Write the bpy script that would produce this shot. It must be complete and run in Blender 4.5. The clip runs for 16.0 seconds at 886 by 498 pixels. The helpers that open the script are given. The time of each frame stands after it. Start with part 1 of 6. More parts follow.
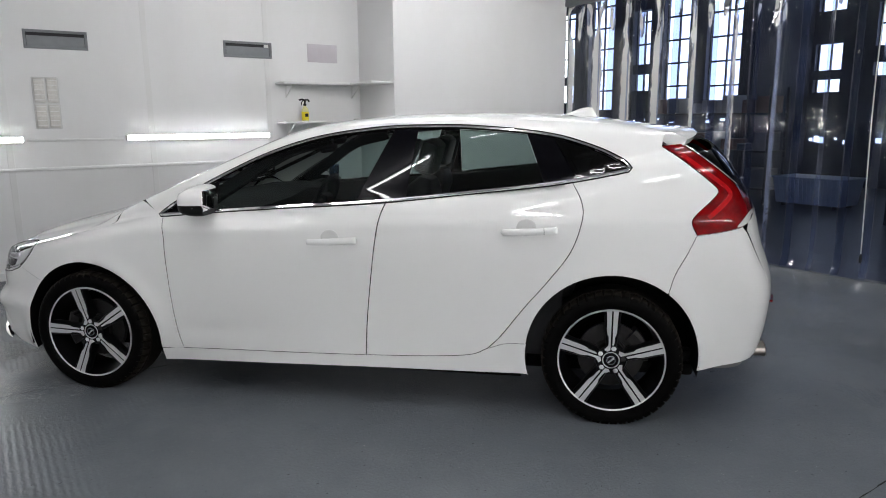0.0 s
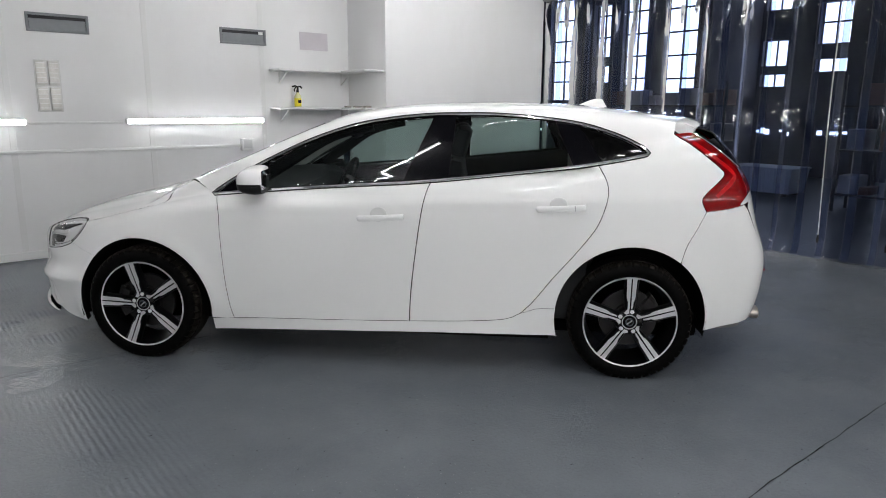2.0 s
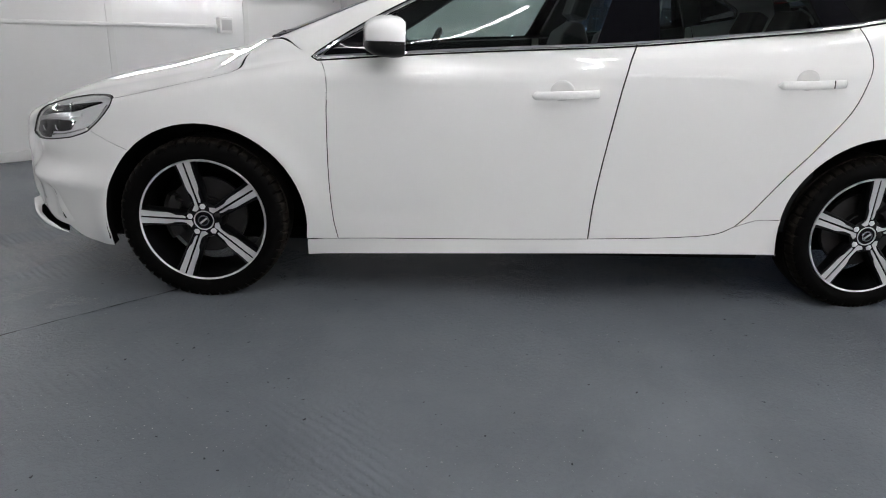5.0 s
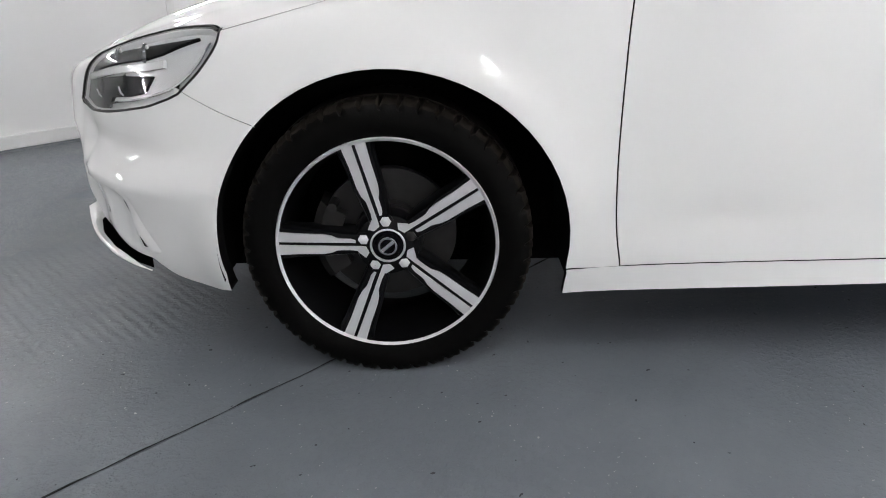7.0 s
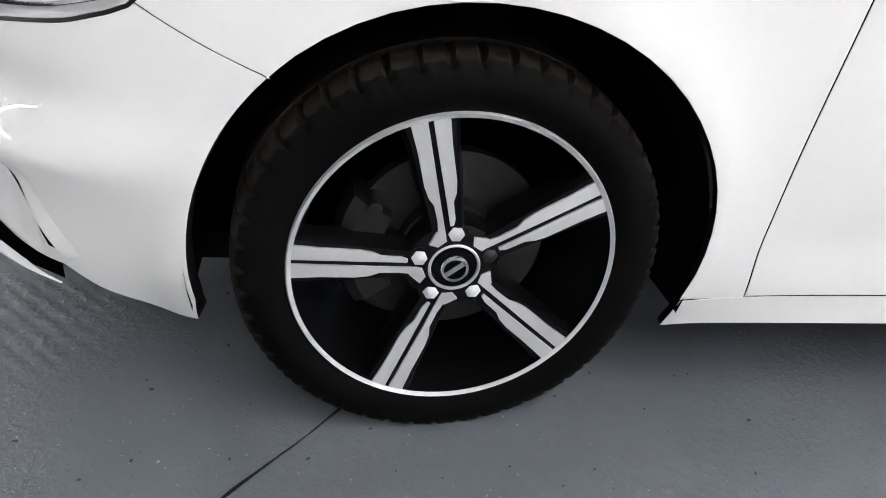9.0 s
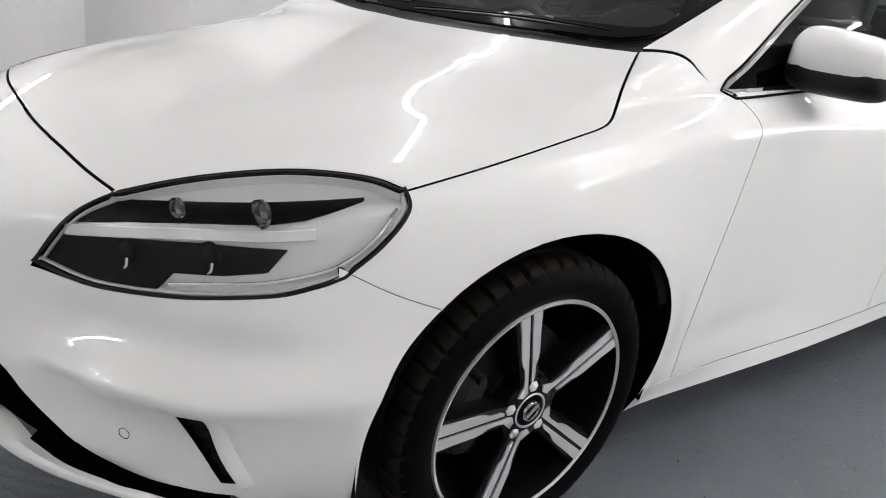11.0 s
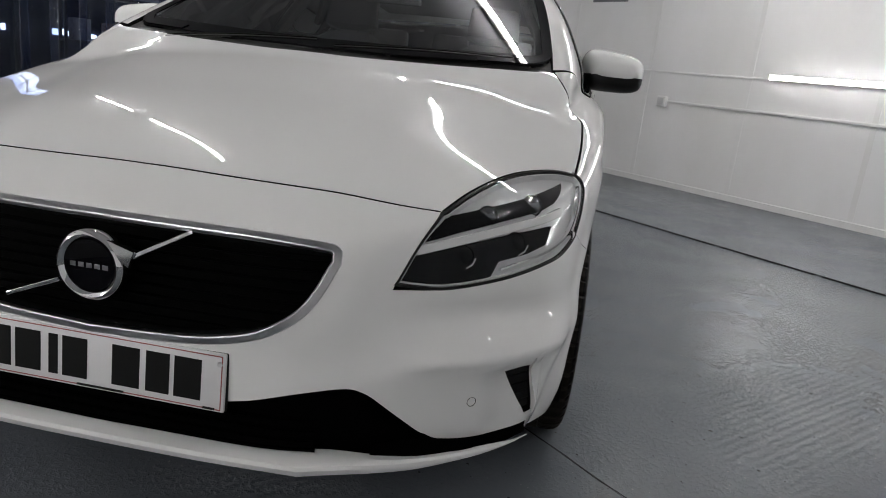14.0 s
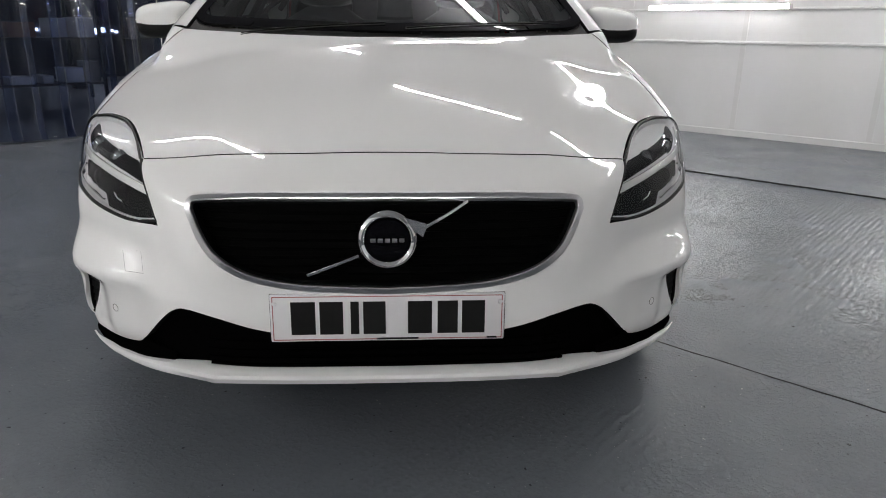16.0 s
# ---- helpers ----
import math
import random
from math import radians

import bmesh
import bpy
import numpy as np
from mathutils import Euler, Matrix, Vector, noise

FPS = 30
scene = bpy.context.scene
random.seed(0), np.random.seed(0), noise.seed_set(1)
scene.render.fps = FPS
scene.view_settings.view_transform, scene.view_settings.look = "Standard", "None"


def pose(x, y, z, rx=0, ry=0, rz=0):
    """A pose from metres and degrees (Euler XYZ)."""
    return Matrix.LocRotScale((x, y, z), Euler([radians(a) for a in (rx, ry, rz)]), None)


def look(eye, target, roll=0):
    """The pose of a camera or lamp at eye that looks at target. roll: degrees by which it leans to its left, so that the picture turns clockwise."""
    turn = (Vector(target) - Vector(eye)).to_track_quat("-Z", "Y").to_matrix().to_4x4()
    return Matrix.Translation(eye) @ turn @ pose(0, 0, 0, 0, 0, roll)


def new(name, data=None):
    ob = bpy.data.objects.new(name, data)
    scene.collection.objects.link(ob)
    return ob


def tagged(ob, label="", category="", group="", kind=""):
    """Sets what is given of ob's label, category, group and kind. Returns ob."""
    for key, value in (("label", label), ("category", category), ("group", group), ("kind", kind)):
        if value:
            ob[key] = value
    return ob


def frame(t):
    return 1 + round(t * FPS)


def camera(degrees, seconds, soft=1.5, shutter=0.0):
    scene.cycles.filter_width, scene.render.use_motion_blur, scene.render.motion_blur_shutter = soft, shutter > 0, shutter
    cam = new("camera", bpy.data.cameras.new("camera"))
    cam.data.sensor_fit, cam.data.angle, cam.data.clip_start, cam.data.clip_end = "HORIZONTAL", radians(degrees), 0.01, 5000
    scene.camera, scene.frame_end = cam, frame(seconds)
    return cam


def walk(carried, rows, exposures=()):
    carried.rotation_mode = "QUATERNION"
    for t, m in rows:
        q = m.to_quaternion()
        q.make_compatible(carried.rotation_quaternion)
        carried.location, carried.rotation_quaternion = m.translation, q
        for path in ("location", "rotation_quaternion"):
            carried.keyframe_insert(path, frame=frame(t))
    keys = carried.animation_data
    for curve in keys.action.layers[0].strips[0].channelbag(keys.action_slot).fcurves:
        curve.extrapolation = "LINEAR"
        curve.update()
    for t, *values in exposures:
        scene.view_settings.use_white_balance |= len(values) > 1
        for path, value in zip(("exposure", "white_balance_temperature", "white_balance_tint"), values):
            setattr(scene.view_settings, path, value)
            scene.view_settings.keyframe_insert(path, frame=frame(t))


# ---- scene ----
cam = camera(66.0, 16.0, soft=1.0)
PATH = [
    (0, (2.440, -3.89, 1.39), (2.073, -1.917, 1.007), -0.4),
    (0.5, (2.255, -4.031, 1.387), (1.979, -2.083, 1.028), 0.3),
    (1, (2.112, -4.232, 1.401), (1.927, -2.283, 0.996), -1.3),
    (1.5, (2.087, -4.293, 1.4), (1.916, -2.343, 0.992), -0.2),
    (2, (2.036, -4.315, 1.392), (1.833, -2.368, 0.984), 0.4),
    (2.5, (1.934, -4.306, 1.369), (1.743, -2.361, 0.943), 1.6),
    (3, (1.741, -4.163, 1.342), (1.613, -2.227, 0.859), 0.7),
    (3.2, (1.627, -4.118, 1.318), (1.548, -2.183, 0.818), 0.7),
    (5.3, (0.624, -3.277, 1.023), (0.744, -1.397, 0.352), 2.6),
    (5.5, (0.505, -3.167, 1.006), (0.636, -1.297, 0.311), 2.8),
    (6, (0.342, -2.797, 1.008), (0.349, -0.919, 0.322), 1.6),
    (6.5, (0.259, -2.481, 0.929), (0.23, -0.598, 0.256), 0.2),
    (7, (0.128, -2.227, 0.857), (0.116, -0.375, 0.103), -1.1),
    (7.5, (0.017, -1.999, 0.821), (0.063, -0.206, -0.065), 0.0),
    (8, (-0.037, -1.829, 0.809), (0.051, -0.096, -0.185), 1.9),
    (8.2, (-0.061, -1.779, 0.811), (0.055, -0.072, -0.224), 2.5),
    (10.5, (-0.698, -1.631, 0.966), (0.349, -0.14, 0.142), 13.1),
    (11, (-0.888, -1.606, 1.042), (0.295, -0.155, 0.34), 8.6),
    (11.5, (-1.077, -1.505, 1.066), (0.375, -0.256, 0.493), 5.2),
    (12, (-1.350, -1.365, 1.067), (0.346, -0.416, 0.605), 2.8),
    (12.5, (-1.491, -1.228, 1.050), (0.305, -0.449, 0.642), 4.5),
    (13, (-1.618, -1.056, 1.020), (0.247, -0.493, 0.570), 4.0),
    (13.5, (-1.786, -0.915, 0.990), (0.112, -0.509, 0.511), 4.2),
    (14, (-1.892, -0.743, 0.944), (0.026, -0.468, 0.449), 6.4),
    (14.5, (-1.988, -0.577, 0.938), (-0.067, -0.458, 0.395), 5.5),
    (15, (-2.170, -0.396, 0.965), (-0.250, -0.430, 0.407), 1.9),
    (15.5, (-2.227, -0.211, 0.973), (-0.312, -0.286, 0.401), 1.2),
    (16, (-2.254, -0.028, 0.982), (-0.352, -0.151, 0.375), 0.7),
]
walk(cam, [(t, look(eye, target, roll)) for t, eye, target, roll in PATH],
     exposures=[(0, .28, 6530, 10), (2, .36, 6530, 10), (3, .38, 6530, 10.5), (5.5, .66, 6570, 11), (6.5, 1.06, 6570, 11), (7, 1.06, 6570, 11), (7.5, 1.1, 6560, 11), (8, 1.22, 6550, 11),
                (10.5, 1.55, 6680, 11.5), (11, 1.0, 6700, 11.5), (11.5, .66, 6660, 11.2), (12, .50, 6620, 11), (13, .28, 6640, 11), (14.5, .20, 6700, 10.8), (16, .40, 6680, 10.8)])

# ---- light and surroundings ----
world = bpy.data.worlds.new("world")
scene.world = world
world.use_nodes = True
_sky = world.node_tree.nodes.new("ShaderNodeTexSky")
_sky.sky_type, _sky.sun_disc = "NISHITA", False
_sky.sun_elevation, _sky.sun_rotation = radians(35), radians(60)
world.node_tree.links.new(_sky.outputs[0], world.node_tree.nodes["Background"].inputs[0])
world.node_tree.nodes["Background"].inputs[1].default_value = 0.12


# ---- materials ----
def mat(name, color, rough=0.5, metal=0.0, spec=0.5, coat=0.0, coat_rough=0.03, emit=None, strength=0.0,
        noise_scale=0.0, noise_amount=0.0, bump=0.0, bump_scale=60.0, rough_var=0.0, alpha=1.0, transmission=0.0, ior=1.45):
    m = bpy.data.materials.new(name)
    m.use_nodes = True
    nt = m.node_tree
    b = nt.nodes["Principled BSDF"]
    b.inputs["Base Color"].default_value = (*color, 1)
    b.inputs["Roughness"].default_value = rough
    b.inputs["Metallic"].default_value = metal
    b.inputs["Specular IOR Level"].default_value = spec
    b.inputs["Coat Weight"].default_value = coat
    b.inputs["Coat Roughness"].default_value = coat_rough
    b.inputs["Transmission Weight"].default_value = transmission
    b.inputs["IOR"].default_value = ior
    b.inputs["Alpha"].default_value = alpha
    if emit:
        b.inputs["Emission Color"].default_value = (*emit, 1)
        b.inputs["Emission Strength"].default_value = strength
    if noise_amount or bump or rough_var:
        tc = nt.nodes.new("ShaderNodeTexCoord")
    if noise_amount or rough_var:
        n1 = nt.nodes.new("ShaderNodeTexNoise")
        n1.inputs["Scale"].default_value, n1.inputs["Detail"].default_value = noise_scale, 6
        nt.links.new(tc.outputs["Object"], n1.inputs["Vector"])
        if noise_amount:
            mix = nt.nodes.new("ShaderNodeMix")
            mix.data_type = "RGBA"
            mix.inputs["A"].default_value = (*[c * (1 - noise_amount) for c in color], 1)
            mix.inputs["B"].default_value = (*[min(1, c * (1 + noise_amount)) for c in color], 1)
            nt.links.new(n1.outputs["Fac"], mix.inputs["Factor"])
            nt.links.new(mix.outputs["Result"], b.inputs["Base Color"])
        if rough_var:
            mr = nt.nodes.new("ShaderNodeMapRange")
            mr.inputs["From Min"].default_value, mr.inputs["From Max"].default_value = 0.3, 0.7
            mr.inputs["To Min"].default_value, mr.inputs["To Max"].default_value = max(0.02, rough - rough_var), rough + rough_var
            nt.links.new(n1.outputs["Fac"], mr.inputs["Value"])
            nt.links.new(mr.outputs["Result"], b.inputs["Roughness"])
    if bump:
        n2 = nt.nodes.new("ShaderNodeTexNoise")
        n2.inputs["Scale"].default_value, n2.inputs["Detail"].default_value = bump_scale, 4
        nt.links.new(tc.outputs["Object"], n2.inputs["Vector"])
        bp = nt.nodes.new("ShaderNodeBump")
        bp.inputs["Strength"].default_value, bp.inputs["Distance"].default_value = bump, 0.003
        nt.links.new(n2.outputs["Fac"], bp.inputs["Height"])
        nt.links.new(bp.outputs["Normal"], b.inputs["Normal"])
    return m


def glass_mat(name, tint, rough=0.0, reflect=0.06):
    """Thin tinted glass: a see-through body under a clear reflecting face."""
    m = bpy.data.materials.new(name)
    m.use_nodes = True
    nt = m.node_tree
    nt.nodes.clear()
    out = nt.nodes.new("ShaderNodeOutputMaterial")
    tr = nt.nodes.new("ShaderNodeBsdfTransparent")
    tr.inputs[0].default_value = (*tint, 1)
    gl = nt.nodes.new("ShaderNodeBsdfGlossy")
    gl.inputs["Roughness"].default_value = rough
    fr = nt.nodes.new("ShaderNodeFresnel")
    fr.inputs[0].default_value = 1.0 + 2 * math.sqrt(reflect) / (1 - math.sqrt(reflect))
    mx = nt.nodes.new("ShaderNodeMixShader")
    nt.links.new(fr.outputs[0], mx.inputs[0])
    nt.links.new(tr.outputs[0], mx.inputs[1])
    nt.links.new(gl.outputs[0], mx.inputs[2])
    nt.links.new(mx.outputs[0], out.inputs[0])
    return m


PAINT = mat("white_paint", (0.80, 0.80, 0.79), 0.7, 0.0, 0.0, 1.0, 0.012)
BLACK_GLOSS = mat("gloss_black", (0.002, 0.002, 0.003), 0.6, 0.0, 0.0, 0.3, 0.015)
TREAD = mat("dusty_tread", (0.012, 0.010, 0.008), 0.7, 0, 0.10, noise_scale=60, noise_amount=0.5, bump=0.2, bump_scale=300)
BLACK_PLASTIC = mat("black_plastic", (0.006, 0.006, 0.006), 0.5, 0, 0.25, bump=0.15, bump_scale=400)
BLACK_CAVITY = mat("liner_and_gap_shade", (0.003, 0.003, 0.003), 0.9, 0, 0.1)
RUBBER = mat("tyre_rubber", (0.0032, 0.0031, 0.003), 0.45, 0, 0.03, noise_scale=30, noise_amount=0.4, bump=0.15, bump_scale=250)
CHROME = mat("chrome", (0.86, 0.86, 0.87), 0.06, 1.0)
SATIN = mat("satin_silver", (0.62, 0.62, 0.63), 0.28, 1.0)
MACHINED = mat("machined_alloy", (0.66, 0.66, 0.67), 0.40, 0.5, noise_scale=80, noise_amount=0.05)
ALLOY_BLACK = mat("alloy_black", (0.003, 0.003, 0.0035), 0.3, 0.0, 0.14, 0.2, 0.05)
IRON = mat("brake_iron", (0.016, 0.015, 0.015), 0.45, 0.3, noise_scale=40, noise_amount=0.4)
GLASS_TINT = glass_mat("tinted_glass", (0.50, 0.59, 0.57), reflect=.03)
GLASS_DARK = glass_mat("privacy_glass", (0.006, 0.007, 0.008), reflect=.03)
GLASS_SCREEN = glass_mat("windscreen_glass", (0.36, 0.43, 0.42), reflect=.035)
GLASS_LENS = glass_mat("clear_lens", (0.95, 0.96, 0.96), reflect=.018)
RED_LENS = mat("red_lens", (0.17, 0.0006, 0.0015), 0.08, 0.0, 0.35, noise_scale=16, noise_amount=0.7)
RED_BAND = mat("red_band", (0.42, 0.004, 0.006), 0.12, 0.0, 0.4, noise_scale=40, noise_amount=0.5)
WHITE_LENS = mat("white_lens", (0.72, 0.72, 0.70), 0.12, 0.0, 0.5, 1.0)
INTERIOR = mat("dark_trim", (0.008, 0.008, 0.009), 0.6, 0, 0.25, bump=0.2, bump_scale=300, noise_scale=8, noise_amount=0.2)
SEAT = mat("seat_leather", (0.013, 0.013, 0.014), 0.5, 0, 0.3, bump=0.25, bump_scale=180, noise_scale=10, noise_amount=0.25)


# ---- mesh helpers ----
def link(name, bm, material, parent=None, label="", smooth=True):
    me = bpy.data.meshes.new(name)
    bm.normal_update()
    bm.to_mesh(me)
    bm.free()
    if smooth:
        for p in me.polygons:
            p.use_smooth = True
        me.set_sharp_from_angle(angle=radians(35))
    me.materials.append(material)
    ob = new(name, me)
    ob.parent = parent
    if label:
        tagged(ob, label)
    return ob


def part(name, bm, material, parent, label="", smooth=True):
    return link(name, bm, material, parent, label, smooth)


def thing(name, label, category, group="", kind="", at=None):
    ob = new(name)
    if at is not None:
        ob.matrix_basis = at
    return tagged(ob, label, category, group, kind)


def box_bm(x0, x1, y0, y1, z0, z1, bevel=0.0, segs=2, bm=None, m=None):
    own = bm is None
    bm = bm or bmesh.new()
    r = bmesh.ops.create_cube(bm, size=1)
    vs = r["verts"]
    bmesh.ops.scale(bm, vec=(x1 - x0, y1 - y0, z1 - z0), verts=vs)
    bmesh.ops.translate(bm, vec=((x0 + x1) / 2, (y0 + y1) / 2, (z0 + z1) / 2), verts=vs)
    if bevel:
        es = list({e for v in vs for e in v.link_edges})
        r = bmesh.ops.bevel(bm, geom=es, offset=bevel, segments=segs, profile=0.5, affect="EDGES")
        vs = list({v for f in r["faces"] for v in f.verts} | {v for v in vs if v.is_valid})
    if m is not None:
        bmesh.ops.transform(bm, matrix=m, verts=[v for v in vs if v.is_valid])
    return bm


def grid_faces(bm, rows, closed_u=False, closed_v=False):
    """Faces between rows of vertices."""
    n, k = len(rows), len(rows[0])
    for i in range(n if closed_u else n - 1):
        for j in range(k if closed_v else k - 1):
            a, b = rows[i], rows[(i + 1) % n]
            quad = [a[j], a[(j + 1) % k], b[(j + 1) % k], b[j]]
            quad = [v for q, v in enumerate(quad) if v not in quad[:q]]
            if len(quad) > 2:
                try:
                    bm.faces.new(quad)
                except ValueError:
                    pass


def lathe_bm(profile, n=64, axis="y", bm=None):
    """Turns (radius, along) pairs round an axis."""
    bm = bm or bmesh.new()
    rows = []
    for i in range(n):
        a = 2 * math.pi * i / n
        c, s = math.cos(a), math.sin(a)
        row = []
        for r, h in profile:
            p = {"y": (r * c, h, r * s), "z": (r * c, r * s, h), "x": (h, r * c, r * s)}[axis]
            row.append(bm.verts.new(p))
        rows.append(row)
    grid_faces(bm, rows, closed_u=True)
    bmesh.ops.recalc_face_normals(bm, faces=bm.faces[:])
    return bm


def sweep_bm(points, section, up=(0, 0, 1), closed=False, bm=None, caps=True, normals=None):
    """Sweeps a closed section of (side, up) pairs along points."""
    bm = bm or bmesh.new()
    pts = [Vector(p) for p in points]
    rows = []
    for i, p in enumerate(pts):
        a = pts[(i - 1) % len(pts)] if (closed or i) else p
        b = pts[(i + 1) % len(pts)] if (closed or i < len(pts) - 1) else p
        t = (b - a).normalized()
        u = Vector(normals[i]) if normals is not None else Vector(up)
        s = t.cross(u).normalized()
        u = s.cross(t).normalized()
        rows.append([bm.verts.new(p + s * q + u * w) for q, w in section])
    grid_faces(bm, rows, closed_u=closed, closed_v=True)
    if caps and not closed:
        bm.faces.new(rows[0])
        bm.faces.new(rows[-1][::-1])
    bmesh.ops.recalc_face_normals(bm, faces=bm.faces[:])
    return bm


def disc_section(r, n=8, sx=1.0, sy=1.0):
    return [(r * sx * math.cos(2 * math.pi * i / n), r * sy * math.sin(2 * math.pi * i / n)) for i in range(n)]


def rect_section(w, h, r=0.3):
    """A rectangle with cut corners; r is the cut as a share of the smaller half."""
    a, b = w / 2, h / 2
    c = r * min(a, b)
    return [(a - c, -b), (a, -b + c), (a, b - c), (a - c, b), (-a + c, b), (-a, b - c), (-a, -b + c), (-a + c, -b)]


def spline(points, per=8, closed=False):
    """A smooth line (Catmull-Rom) through points of any dimension."""
    p = np.array(points, float)
    n = len(p)
    out = []
    for i in range(n if closed else n - 1):
        p1, p2 = p[i], p[(i + 1) % n]
        p0 = p[(i - 1) % n] if (closed or i) else 2 * p1 - p2
        p3 = p[(i + 2) % n] if (closed or i < n - 2) else 2 * p2 - p1
        for k in range(per):
            t = k / per
            out.append(0.5 * (2 * p1 + (p2 - p0) * t + (2 * p0 - 5 * p1 + 4 * p2 - p3) * t * t + (3 * p1 - p0 - 3 * p2 + p3) * t ** 3))
    if not closed:
        out.append(p[-1])
    return np.array(out)


class Curve:
    """A natural cubic spline y(x), straight beyond its ends."""

    def __init__(self, *pairs):
        self.x = np.array([p[0] for p in pairs], float)
        self.y = np.array([p[1] for p in pairs], float)
        h = np.diff(self.x)
        n = len(self.x)
        A, r = np.eye(n), np.zeros(n)
        for i in range(1, n - 1):
            A[i, i - 1:i + 2] = h[i - 1], 2 * (h[i - 1] + h[i]), h[i]
            r[i] = 6 * ((self.y[i + 1] - self.y[i]) / h[i] - (self.y[i] - self.y[i - 1]) / h[i - 1])
        self.m = np.linalg.solve(A, r)
        self.h = h

    def __call__(self, q):
        q = np.asarray(q, float)
        i = np.clip(np.searchsorted(self.x, q) - 1, 0, len(self.h) - 1)
        h, m0, m1 = self.h[i], self.m[i], self.m[i + 1]
        c = np.clip(q, self.x[0], self.x[-1])
        a, b = self.x[i + 1] - c, c - self.x[i]
        v = m0 * a ** 3 / (6 * h) + m1 * b ** 3 / (6 * h) + (self.y[i] / h - m0 * h / 6) * a + (self.y[i + 1] / h - m1 * h / 6) * b
        d0 = (self.y[1] - self.y[0]) / self.h[0] - self.h[0] * self.m[1] / 6
        d1 = (self.y[-1] - self.y[-2]) / self.h[-1] + self.h[-1] * self.m[-2] / 6
        return v + np.where(q < self.x[0], (q - self.x[0]) * d0, 0) + np.where(q > self.x[-1], (q - self.x[-1]) * d1, 0)


def smax(a, b, k):
    h = np.maximum(k - np.abs(a - b), 0) / k
    return np.maximum(a, b) + h * h * h * k / 6


def smin(a, b, k):
    return -smax(-a, -b, k)


def step(e0, e1, v):
    t = np.clip((v - e0) / (e1 - e0), 0, 1)
    return t * t * (3 - 2 * t)

# ---- the car's outer form: one closed surface, cut into panels ----
WHEELBASE, WHEEL_Z, TRACK = 2.647, 0.315, 0.762
ARCH_F, ARCH_R, ARCH_RAD = (0.011, 0.302), (2.642, 0.326), 0.383

PLAN_W = Curve((-1.0, .75), (-.7, .805), (-.5, .838), (-.25, .866), (0, .884), (.5, .889), (1.0, .890), (1.6, .893), (2.2, .892), (2.65, .886), (3.0, .855), (3.3, .80), (3.5, .74))
SECTION = Curve((.10, -.125), (.18, -.080), (.26, -.052), (.36, -.038), (.50, -.024), (.65, -.010), (.80, 0), (.90, -.003), (1.0, -.024), (1.1, -.058), (1.3, -.15))
NOSE = Curve((0, -.892), (.2, -.888), (.4, -.866), (.55, -.788), (.68, -.705), (.75, -.640), (.805, -.565), (.85, -.43), (.91, -.05))
BONNET = Curve((-1.0, .56), (-.90, .640), (-.82, .688), (-.71, .737), (-.60, .780), (-.29, .864), (.07, .953), (.25, .992), (.47, 1.045), (1.6, 1.145), (2.44, 1.235), (2.7, 1.29), (3.4, 1.34))
TAIL = Curve((.15, 3.30), (.3, 3.40), (.5, 3.45), (.65, 3.45), (.8, 3.40), (1.0, 3.34), (1.15, 3.25), (1.3, 3.12), (1.4, 3.02))
BELT_W = Curve((.0, .755), (.3, .785), (.6, .820), (1.0, .856), (1.6, .876), (2.2, .868), (2.6, .845), (3.0, .79), (3.3, .72))
ROOF = Curve((.3, 1.16), (.7, 1.29), (.95, 1.345), (1.2, 1.385), (1.45, 1.41), (2.0, 1.424), (2.4, 1.412), (2.75, 1.375), (3.06, 1.325), (3.3, 1.27))
BELT = Curve((.40, .925), (.75, .957), (1.2, .992), (1.6, 1.02), (2.0, 1.062), (2.44, 1.115), (2.70, 1.165))


